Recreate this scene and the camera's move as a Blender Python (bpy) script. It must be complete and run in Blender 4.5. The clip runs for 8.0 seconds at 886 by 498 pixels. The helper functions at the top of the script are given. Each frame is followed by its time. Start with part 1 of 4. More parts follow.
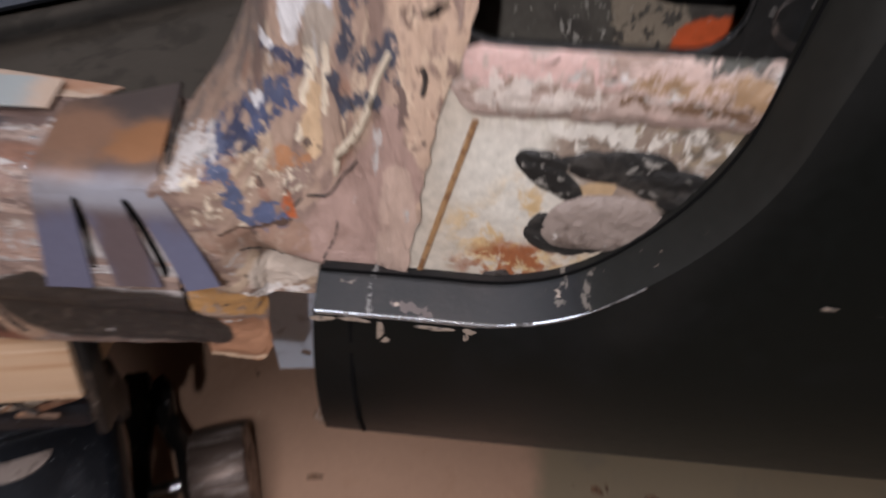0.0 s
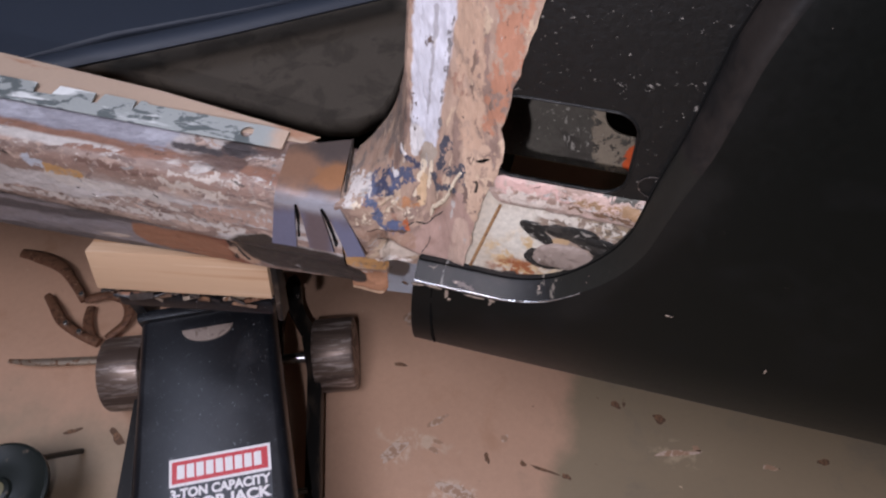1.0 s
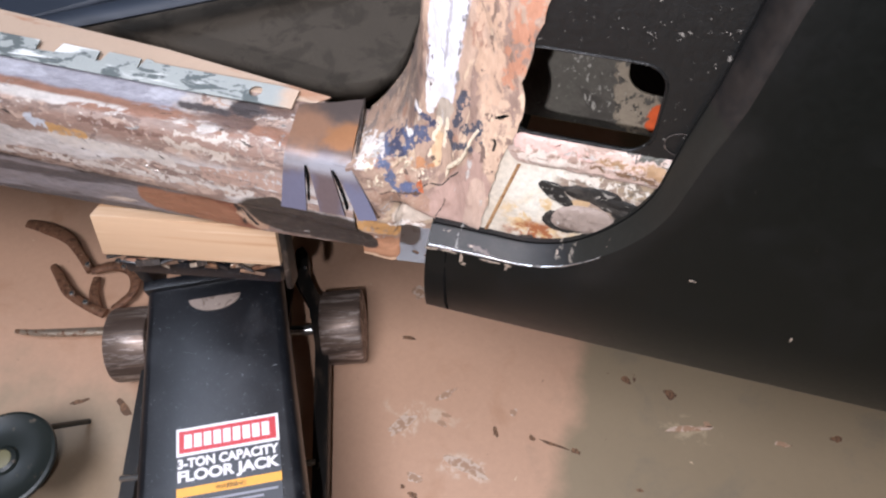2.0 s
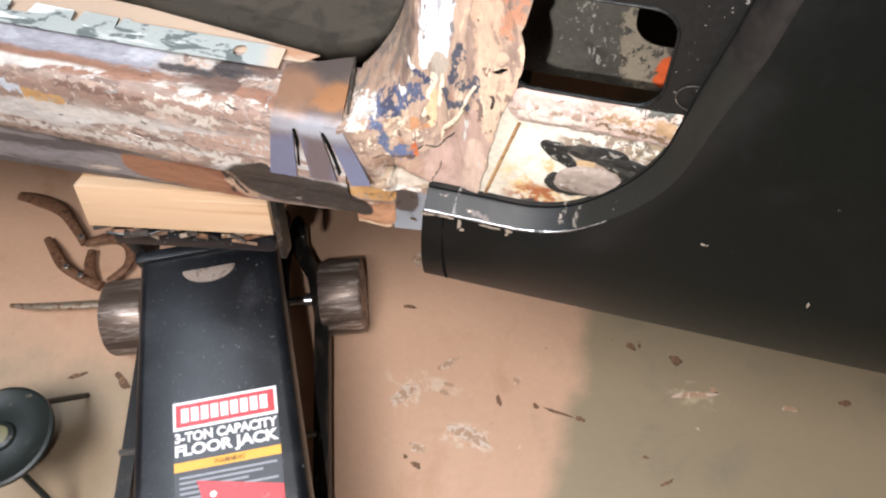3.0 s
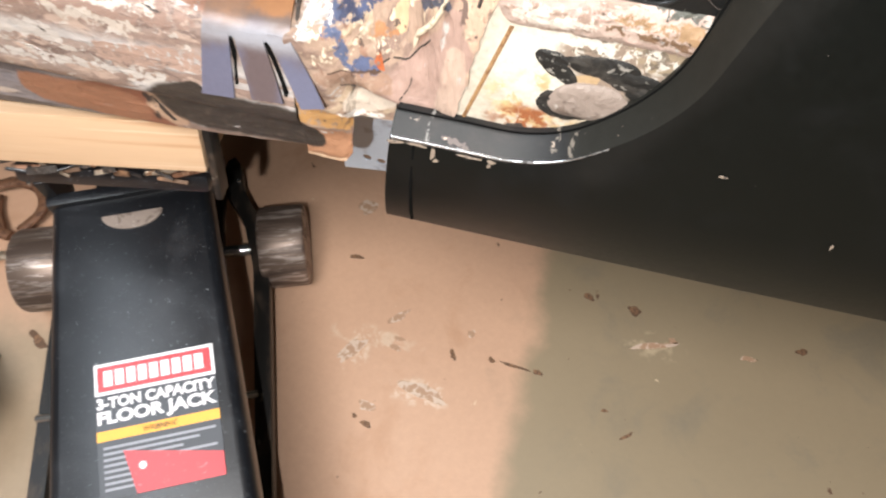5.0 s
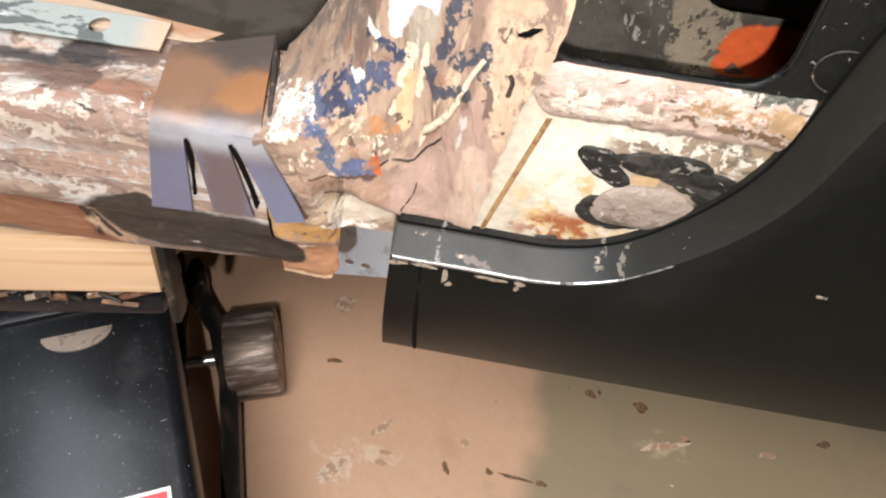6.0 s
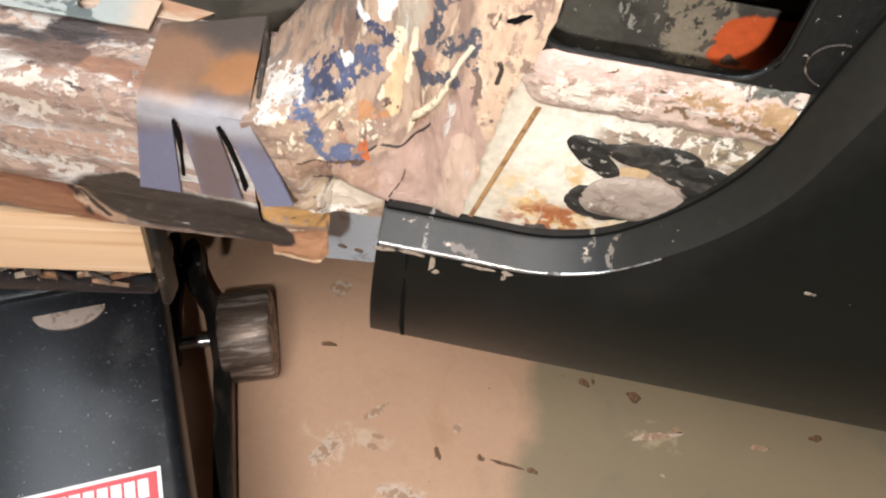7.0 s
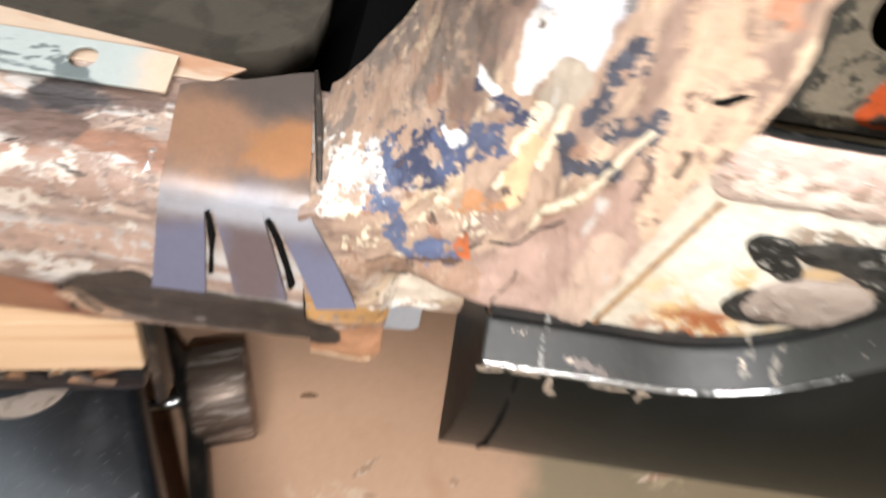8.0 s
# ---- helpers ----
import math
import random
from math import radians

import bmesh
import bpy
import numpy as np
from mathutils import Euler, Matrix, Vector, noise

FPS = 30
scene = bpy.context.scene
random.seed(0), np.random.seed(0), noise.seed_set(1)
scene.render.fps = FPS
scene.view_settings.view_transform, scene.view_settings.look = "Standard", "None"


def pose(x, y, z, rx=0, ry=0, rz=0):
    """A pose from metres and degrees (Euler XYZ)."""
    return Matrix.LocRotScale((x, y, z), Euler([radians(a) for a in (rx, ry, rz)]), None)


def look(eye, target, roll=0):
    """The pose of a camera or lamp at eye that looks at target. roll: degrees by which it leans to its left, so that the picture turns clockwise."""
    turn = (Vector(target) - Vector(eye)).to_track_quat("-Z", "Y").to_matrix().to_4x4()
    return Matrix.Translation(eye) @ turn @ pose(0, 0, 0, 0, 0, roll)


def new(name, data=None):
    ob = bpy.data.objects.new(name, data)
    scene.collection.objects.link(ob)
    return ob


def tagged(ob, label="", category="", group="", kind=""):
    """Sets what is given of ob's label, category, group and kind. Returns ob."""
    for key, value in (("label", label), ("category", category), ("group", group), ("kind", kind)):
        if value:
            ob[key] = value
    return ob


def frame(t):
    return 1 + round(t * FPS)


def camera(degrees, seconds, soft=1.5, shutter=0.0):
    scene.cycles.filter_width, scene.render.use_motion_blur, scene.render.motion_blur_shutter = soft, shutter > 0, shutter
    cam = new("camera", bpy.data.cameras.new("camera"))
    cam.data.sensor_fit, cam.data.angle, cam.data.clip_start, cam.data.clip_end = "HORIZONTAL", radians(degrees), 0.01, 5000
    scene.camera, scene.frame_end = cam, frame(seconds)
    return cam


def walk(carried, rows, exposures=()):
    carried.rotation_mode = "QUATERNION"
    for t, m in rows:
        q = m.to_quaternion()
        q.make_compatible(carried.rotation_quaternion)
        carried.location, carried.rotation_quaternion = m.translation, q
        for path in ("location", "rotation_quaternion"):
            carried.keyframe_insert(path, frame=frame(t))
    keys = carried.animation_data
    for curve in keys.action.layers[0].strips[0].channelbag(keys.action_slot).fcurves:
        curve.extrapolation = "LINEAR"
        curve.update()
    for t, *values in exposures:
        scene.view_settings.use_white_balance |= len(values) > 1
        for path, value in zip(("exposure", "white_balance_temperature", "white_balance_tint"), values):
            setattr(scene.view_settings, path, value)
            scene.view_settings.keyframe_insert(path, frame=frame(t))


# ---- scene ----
cam = camera(62.8, 8.0, soft=2.2, shutter=0.5)
# seconds, eye in metres, Euler angles in degrees
PATH = [
    (0.0, 0.0195, 0.0057, 0.6698, 43.96, -0.14, 6.00),
    (0.2, 0.0258, -0.0081, 0.7220, 38.80, 0.09, 7.63),
    (0.5, 0.0551, -0.0396, 0.7862, 36.98, 0.61, 11.17),
    (1.0, 0.0555, -0.0805, 0.8430, 36.72, 1.58, 15.62),
    (1.5, 0.0479, -0.0826, 0.8299, 36.16, 0.79, 15.93),
    (1.7, 0.0495, -0.0835, 0.8309, 35.82, 1.21, 16.10),
    (2.8, 0.0508, -0.0718, 0.8115, 32.94, 2.33, 15.96),
    (3.0, 0.0494, -0.0709, 0.8108, 32.54, 2.31, 15.65),
    (3.5, 0.0455, -0.0681, 0.8047, 32.27, 1.54, 15.48),
    (4.0, 0.0373, -0.0683, 0.8032, 31.71, 1.31, 15.04),
    (4.2, 0.0368, -0.0654, 0.7998, 31.12, 1.42, 14.98),
    (5.3, 0.0155, -0.0346, 0.7420, 28.56, -2.97, 11.48),
    (5.5, 0.0045, -0.0142, 0.7324, 32.27, -3.11, 9.65),
    (5.7, -0.0041, 0.0016, 0.7226, 35.42, -2.60, 8.28),
    (6.0, 0.0006, -0.0037, 0.7131, 34.90, -2.85, 9.86),
    (6.5, 0.0000, -0.0000, 0.7175, 34.48, -2.14, 10.20),
    (7.0, 0.0049, -0.0011, 0.7122, 33.67, -3.47, 10.93),
    (7.5, -0.0017, 0.0016, 0.7186, 33.16, -3.01, 12.67),
    (7.8, -0.0272, 0.0236, 0.7075, 32.59, -2.76, 8.77),
    (8.0, -0.0518, 0.0445, 0.6824, 34.66, -6.51, 6.43),
]
EXPOSURES = [(0.0, -1.25, 6200, 20), (0.5, -1.55, 6100, 26), (1.0, -1.1, 5950, 24), (1.7, -0.45, 5950, 20), (2.8, -0.05, 6250, 12), (4.2, 0.08, 6350, 11), (5.3, 0.1, 6550, 10), (6.0, -0.1, 6600, 10), (7.5, -0.2, 6600, 10), (8.0, 0.0, 6500, 9)]
walk(cam, [(t, pose(x, y, z, rx, ry, rz)) for t, x, y, z, rx, ry, rz in PATH], EXPOSURES)

# ---- light: one fixed lamp for the phone torch, one shop light under the ceiling ----
world = bpy.data.worlds.new("garage_dark")
scene.world = world
world.use_nodes = True
world.node_tree.nodes["Background"].inputs[0].default_value = (0.5, 0.45, 0.4, 1)
world.node_tree.nodes["Background"].inputs[1].default_value = 0.02


def lamp(name, at, to, size, watts, colour):
    data = bpy.data.lights.new(name, "AREA")
    data.shape, data.size, data.energy, data.color = "DISK", size, watts, colour
    ob = new(name, data)
    ob.matrix_world = look(at, to)
    return ob


lamp("fixed_torch", (-0.005, -0.12, 0.785), (-0.03, 0.12, 0.2), 0.009, 2.6, (1.0, 0.98, 0.96))
lamp("shop_light", (-0.1, -0.85, 2.38), (-0.2, 0.2, 0.0), 0.9, 66.0, (1.0, 0.97, 0.94))
lamp("shop_tube", (-0.95, -0.12, 2.42), (-0.95, -0.12, 0.0), 0.9, 24.0, (0.80, 0.90, 1.0))


# ---- materials ----
def rgb(r, g, b):
    f = lambda c: (c / 255 / 12.92) if c < 10.3 else ((c / 255 + 0.055) / 1.055) ** 2.4
    return (f(r), f(g), f(b), 1.0)


class Nodes:
    """Short names for building a node material."""

    def __init__(self, name):
        self.mat = bpy.data.materials.new(name)
        self.mat.use_nodes = True
        self.t = self.mat.node_tree
        self.bsdf = self.t.nodes["Principled BSDF"]
        self.coord = self.t.nodes.new("ShaderNodeTexCoord").outputs["Object"]
        at = self.t.nodes.new("ShaderNodeAttribute")
        at.attribute_name = "flow"
        self.flow = at.outputs["Vector"]
        self.side, self.warped, self.chips = None, {}, None

    def put(self, socket, value):
        if isinstance(value, (int, float, tuple, list)):
            socket.default_value = value
        else:
            self.t.links.new(value, socket)

    def math(self, op, a, b=0.0, c=0.0):
        n = self.t.nodes.new("ShaderNodeMath")
        n.operation = op
        for s, v in zip(n.inputs, (a, b, c)):
            self.put(s, v)
        return n.outputs[0]

    def vec(self, op, a, b=(0, 0, 0)):
        n = self.t.nodes.new("ShaderNodeVectorMath")
        n.operation = op
        self.put(n.inputs[0], a)
        self.put(n.inputs[1], b)
        return n.outputs["Value"] if op in ("LENGTH", "DISTANCE", "DOT_PRODUCT") else n.outputs["Vector"]

    def noise(self, scale, stretch=(1, 1, 1), seed=0.0, detail=4.0, rough=0.6, warp=0.0, along=False):
        m = self.t.nodes.new("ShaderNodeMapping")
        m.inputs["Scale"].default_value = stretch
        m.inputs["Location"].default_value = (seed * 1.37, seed * 0.71, seed * 2.13)
        self.put(m.inputs["Vector"], self.flow if along else self.coord)
        n = self.t.nodes.new("ShaderNodeTexNoise")
        n.inputs["Scale"].default_value, n.inputs["Detail"].default_value, n.inputs["Roughness"].default_value = scale, detail, rough
        n.inputs["Distortion"].default_value = warp
        self.put(n.inputs["Vector"], m.outputs[0])
        return n.outputs["Fac"], n.outputs["Color"]

    def step(self, v, lo, hi):
        n = self.t.nodes.new("ShaderNodeMapRange")
        n.interpolation_type = "SMOOTHSTEP"
        self.put(n.inputs["Value"], v)
        n.inputs["From Min"].default_value, n.inputs["From Max"].default_value = lo, hi
        return n.outputs[0]

    def mix(self, fac, a, b):
        n = self.t.nodes.new("ShaderNodeMix")
        n.data_type = "RGBA"
        self.put(n.inputs[0], fac)
        self.put(n.inputs[6], a)
        self.put(n.inputs[7], b)
        return n.outputs[2]

    def mixf(self, fac, a, b):
        n = self.t.nodes.new("ShaderNodeMix")
        self.put(n.inputs[0], fac)
        self.put(n.inputs[2], a)
        self.put(n.inputs[3], b)
        return n.outputs[0]

    def spot(self, c, r, soft=0.25, wobble=0.35, scale=90.0, seed=0.0):
        """One stain of its own shape: an ellipsoid at c with radii r and a ragged rim."""
        d = self.vec("LENGTH", self.vec("DIVIDE", self.vec("SUBTRACT", self.coord, c), r))
        d = self.math("ADD", d, self.math("MULTIPLY", self.math("SUBTRACT", self.noise(scale, seed=seed)[0], 0.5), wobble * 4))
        return self.math("SUBTRACT", 1.0, self.step(d, 1 - soft, 1 + soft))

    def stroke(self, a, b, ra, rb, wobble, soft=0.1):
        """A smear of paint on the car's side from a to b (x and z), its radius going from ra to rb, with a ragged rim."""
        if self.side is None:
            flat = self.vec("MULTIPLY", self.coord, (1, 0, 1))
            rag = self.vec("MULTIPLY", self.vec("SUBTRACT", self.noise(130.0, (1, 1, 0.8), 61.0, 5.0, 0.68)[1], (0.5, 0.5, 0.5)), (1, 0, 1))
            self.side = flat, rag
        flat, rag = self.side
        wobble = min((0.003, 0.006, 0.011), key=lambda q: abs(q - wobble))
        if wobble not in self.warped:
            m = self.t.nodes.new("ShaderNodeVectorMath")
            m.operation = "MULTIPLY_ADD"
            for q, v in zip(m.inputs, (rag, (wobble, 0, wobble), flat)):
                self.put(q, v)
            self.warped[wobble] = m.outputs[0]
            m.inputs[1].default_value = (wobble * 2.0, 0, wobble * 2.0)
        ax, az, dx, dz = a[0], a[1], b[0] - a[0], b[1] - a[1]
        rel = self.vec("SUBTRACT", self.warped[wobble], (ax, 0, az))
        along = self.math("DIVIDE", self.vec("DOT_PRODUCT", rel, (dx, 0, dz)), dx * dx + dz * dz)
        along.node.use_clamp = True
        near = self.t.nodes.new("ShaderNodeVectorMath")
        near.operation = "SCALE"
        near.inputs[0].default_value = (dx, 0, dz)
        self.put(near.inputs["Scale"], along)
        d = self.vec("LENGTH", self.vec("SUBTRACT", rel, near.outputs[0]))
        d = self.math("DIVIDE", d, self.math("MULTIPLY_ADD", along, rb - ra, ra))
        f = self.math("SUBTRACT", 1.0, self.step(d, 1 - soft, 1 + soft))
        if wobble < 0.005:
            return f
        if self.chips is None:
            self.chips = self.step(self.noise(210.0, (1, 1, 0.7), 77.0, 6.0, 0.7)[0], 0.43, 0.47)
        return self.math("MULTIPLY", f, self.chips)

    def bump(self, height, strength, distance):
        n = self.t.nodes.new("ShaderNodeBump")
        n.inputs["Strength"].default_value, n.inputs["Distance"].default_value = strength, distance
        self.put(n.inputs["Height"], height)
        self.put(self.bsdf.inputs["Normal"], n.outputs[0])


def surface(name, base, layers=(), rough=0.5, metal=0.0, grain=0.08, grain_scale=300.0, bump=0.3, bump_scale=350.0, dist=0.0006, stretch=(1, 1, 1), coat=0.0, spec=0.5, along=False):
    """A worn surface: a base colour with fine grain, then layers of (colour, mask, roughness, metal).
    A mask is ("n", scale, lo, hi, stretch, seed) for patches all over, ("f", ...) the same drawn along the sheet's flow, ("s", centre, radii, soft, wobble, scale, seed)
    for one stain, ("c", from, to, radius, radius, wobble) for one smear, or ("x", mask, mask) for both at once."""
    k = Nodes(name)
    g, _ = k.noise(grain_scale, stretch, 3.1, 6.0, 0.7, 0.0, along)
    big, _ = k.noise(14.0, stretch, 8.7, 3.0)
    dark = tuple(c * (1 - grain * 2.2) for c in base[:3]) + (1.0,)
    light = tuple(min(1.0, c * (1 + grain * 1.6)) for c in base[:3]) + (1.0,)
    col = k.mix(k.math("ADD", k.math("MULTIPLY", g, 0.6), k.math("MULTIPLY", big, 0.4)), dark, light)
    ro, me = k.math("ADD", rough - 0.08, k.math("MULTIPLY", g, 0.16)), metal
    height = g

    def mask(m):
        if m[0] == "f":
            return k.step(k.noise(m[1], m[4], m[5], 6.0, 0.6, 0.5, True)[0], m[2], m[3])
        if m[0] == "n":
            return k.step(k.noise(m[1], m[4], m[5], 5.0, 0.62, 0.4)[0], m[2], m[3])
        if m[0] == "c":
            return k.stroke(*m[1:])
        if m[0] == "s":
            return k.spot(m[1], m[2], m[3], m[4], m[5], m[6])
        return k.math("MULTIPLY", mask(m[1]), mask(m[2]))

    for colour, m, r, mt in layers:
        f = mask(m)
        if "c" in (m[0], m[1][0] if m[0] == "x" else ""):
            col = k.mix(f, col, colour)
            continue
        shade = k.mix(g, tuple(c * (1 - grain * 2) for c in colour[:3]) + (1.0,), tuple(min(1, c * (1 + grain * 1.5)) for c in colour[:3]) + (1.0,))
        col, ro, me = k.mix(f, col, shade), k.mixf(f, ro, r), k.mixf(f, me, mt)
        height = k.math("ADD", height, k.math("MULTIPLY", f, 0.35))
    if k.side:
        tone = k.t.nodes.new("ShaderNodeVectorMath")
        tone.operation = "SCALE"
        k.put(tone.inputs[0], col)
        k.put(tone.inputs["Scale"], k.math("MULTIPLY_ADD", g, 0.7, 0.65))
        col = tone.outputs[0]
    k.put(k.bsdf.inputs["Base Color"], col)
    k.put(k.bsdf.inputs["Roughness"], ro)
    k.put(k.bsdf.inputs["Metallic"], me)
    k.bsdf.inputs["Coat Weight"].default_value = coat
    k.bsdf.inputs["Specular IOR Level"].default_value = spec
    f2, _ = k.noise(bump_scale, stretch, 5.5, 5.0, 0.65, 0.0, along)
    k.bump(k.math("ADD", k.math("MULTIPLY", height, 0.6), f2), bump, dist)
    return k.mat


LONG = (0.16, 1, 1)

FL = (0.2, 1, 1)
LEDGE = ("x", ("s", (-1.195, 0.183, 0.53), (1.0, 2.0, 2.0), 0.008, 0.012, 60, 1), ("s", (-0.3, 0.2715, 0.53), (20.0, 0.1, 2.0), 0.02, 0.02, 60, 11))
LOWER = ("x", ("s", (-1.213, 0.165, 0.43), (1.0, 2.0, 2.0), 0.005, 0.012, 60, 5), ("s", (-0.3, 0.165, 0.3655), (20.0, 2.0, 0.1), 0.02, 0.02, 60, 15))
M_ROCKER = surface("worn_rocker_paint", rgb(152, 134, 124), [
    (rgb(140, 119, 108), ("f", 46, 0.48, 0.56, FL, 4), 0.5, 0.0),
    (rgb(120, 102, 94), ("f", 170, 0.55, 0.57, (0.35, 1, 1), 44), 0.5, 0.0),
    (rgb(178, 171, 166), ("f", 60, 0.565, 0.59, FL, 11), 0.4, 0.0),
    (rgb(172, 150, 136), ("f", 170, 0.56, 0.58, (0.4, 1, 1), 13), 0.4, 0.0),
    (rgb(188, 178, 168), ("f", 230, 0.60, 0.615, (0.45, 1, 1), 53), 0.36, 0.0),
    (rgb(180, 174, 170), ("x", ("s", (-0.3, 0.16, 0.485), (20, 2.0, 0.017), 0.3, 0.1, 60, 63), ("f", 55, 0.5, 0.53, (0.09, 1, 1), 64)), 0.36, 0.0),
    (rgb(150, 149, 157), LEDGE, 0.5, 0.0),
    (rgb(168, 168, 176), ("x", LEDGE, ("f", 50, 0.5, 0.56, FL, 2)), 0.4, 0.0),
    (rgb(140, 104, 86), ("x", ("s", (-0.3, 0.1715, 0.528), (0.6, 0.0065, 0.008), 0.25, 0.25, 40, 12), ("f", 44, 0.42, 0.47, FL, 17)), 0.5, 0.0),
    (rgb(190, 184, 178), ("x", ("s", (-0.3, 0.1675, 0.527), (0.6, 0.004, 0.006), 0.3, 0.3, 40, 12), ("f", 70, 0.53, 0.56, FL, 27)), 0.45, 0.0),
    (rgb(104, 84, 76), ("x", ("s", (-0.155, 0.183, 0.53), (0.04, 0.017, 0.01), 0.2, 0.2, 60, 14), ("f", 70, 0.46, 0.52, (0.3, 1, 1), 7)), 0.5, 0.0),
    (rgb(64, 58, 58), ("s", (-0.158, 0.188, 0.530), (0.014, 0.007, 0.01), 0.2, 0.4, 160, 4), 0.5, 0.0),
    (rgb(72, 66, 66), ("s", (-0.185, 0.182, 0.529), (0.022, 0.0035, 0.01), 0.3, 0.45, 120, 24), 0.5, 0.0),
    (rgb(178, 136, 84), ("s", (-0.345, 0.1625, 0.520), (0.016, 0.006, 0.004), 0.3, 0.3, 90, 9), 0.5, 0.0),
    (rgb(84, 80, 82), LOWER, 0.5, 0.0),
    (rgb(128, 124, 128), ("x", LOWER, ("f", 60, 0.48, 0.54, (0.1, 1, 1), 15)), 0.42, 0.0),
    (rgb(62, 58, 60), ("x", LOWER, ("f", 70, 0.54, 0.58, (0.1, 1, 1), 25)), 0.42, 0.0),
    (rgb(178, 166, 156), ("x", LOWER, ("f", 90, 0.62, 0.64, (0.1, 1, 1), 35)), 0.42, 0.0),
    (rgb(136, 88, 68), ("s", (-0.186, 0.165, 0.445), (0.032, 0.05, 0.0195), 0.06, 0.07, 90, 6), 0.45, 0.0),
    (rgb(180, 150, 126), ("s", (-0.165, 0.165, 0.450), (0.011, 0.05, 0.017), 0.1, 0.2, 90, 16), 0.45, 0.0),
    (rgb(48, 40, 38), ("x", ("s", (-0.174, 0.165, 0.449), (0.0025, 0.05, 0.016), 0.3, 0.5, 60, 26), ("n", 60, 0.4, 0.5, (1, 1, 1), 26)), 0.6, 0.0),
    (rgb(140, 116, 104), ("c", (-0.300, 0.512), (-0.135, 0.519), 0.006, 0.0045, 0.006), 0.5, 0.0),
    (rgb(112, 88, 78), ("c", (-0.262, 0.5175), (-0.205, 0.5165), 0.0026, 0.0020, 0.007), 0.5, 0.0),
    (rgb(184, 176, 168), ("c", (-0.285, 0.4985), (-0.205, 0.4970), 0.0062, 0.0040, 0.010), 0.36, 0.0),
    (rgb(182, 170, 158), ("c", (-0.200, 0.5140), (-0.160, 0.5100), 0.0026, 0.0032, 0.010), 0.36, 0.0),
    (rgb(184, 174, 164), ("c", (-0.196, 0.5205), (-0.150, 0.5215), 0.0009, 0.0014, 0.007), 0.25, 0.1),
    (rgb(178, 184, 192), ("c", (-0.300, 0.5090), (-0.291, 0.5065), 0.0050, 0.0040, 0.006), 0.4, 0.0),
    (rgb(176, 138, 90), ("c", (-0.287, 0.5050), (-0.266, 0.5042), 0.0044, 0.0036, 0.006), 0.45, 0.0),
    (rgb(188, 180, 172), ("c", (-0.345, 0.4760), (-0.155, 0.4830), 0.0022, 0.0030, 0.008), 0.26, 0.1),
    (rgb(164, 138, 124), ("c", (-0.180, 0.4930), (-0.135, 0.4980), 0.0060, 0.0070, 0.008), 0.45, 0.0),
    (rgb(196, 188, 180), ("c", (-0.165, 0.4770), (-0.140, 0.4800), 0.0020, 0.0024, 0.007), 0.24, 0.1),
    (rgb(146, 102, 78), ("c", (-0.240, 0.4440), (-0.192, 0.4420), 0.0130, 0.0150, 0.004), 0.45, 0.0),
    (rgb(58, 50, 46), ("c", (-0.1710, 0.4560), (-0.1655, 0.4380), 0.0014, 0.0016, 0.004), 0.6, 0.0),
    (rgb(54, 48, 43), ("c", (-0.1460, 0.4590), (-0.0800, 0.4590), 0.0225, 0.0190, 0.004), 0.5, 0.0),
    (rgb(54, 48, 43), ("c", (-0.1480, 0.4720), (-0.1380, 0.4800), 0.0080, 0.0050, 0.004), 0.5, 0.0),
    (rgb(78, 69, 61), ("x", ("c", (-0.1480, 0.4580), (-0.0800, 0.4560), 0.0190, 0.0150, 0.004), ("n", 240, 0.56, 0.62, (0.6, 1, 1), 93)), 0.4, 0.0),
    (rgb(60, 52, 48), ("f", 150, 0.665, 0.68, (0.3, 1, 1), 33), 0.6, 0.0),
    (rgb(206, 202, 198), ("f", 170, 0.665, 0.675, (0.25, 1, 1), 21), 0.2, 0.6),
], rough=0.5, bump=0.7, dist=0.0010, stretch=(0.35, 1, 1), along=True, grain=0.13)
DARKBLUE, SMOKE, CHALK = rgb(62, 67, 88), rgb(70, 72, 82), rgb(214, 200, 176)
PILLAR_BASE = [
    (rgb(140, 118, 106), ("f", 70, 0.50, 0.56, (0.45, 1, 1), 3), 0.42, 0.1),
    (rgb(188, 166, 142), ("f", 95, 0.56, 0.60, (0.3, 1, 1), 12), 0.38, 0.0),
    (rgb(150, 118, 100), ("n", 75, 0.58, 0.62, (1, 1, 0.6), 31), 0.5, 0.0),
]
PILLAR_NICKS = [
    (rgb(96, 80, 72), ("n", 150, 0.655, 0.67, (1, 1, 0.6), 143), 0.5, 0.0),
    (rgb(224, 220, 214), ("f", 190, 0.655, 0.665, (0.35, 1, 1), 41), 0.22, 0.4),
]
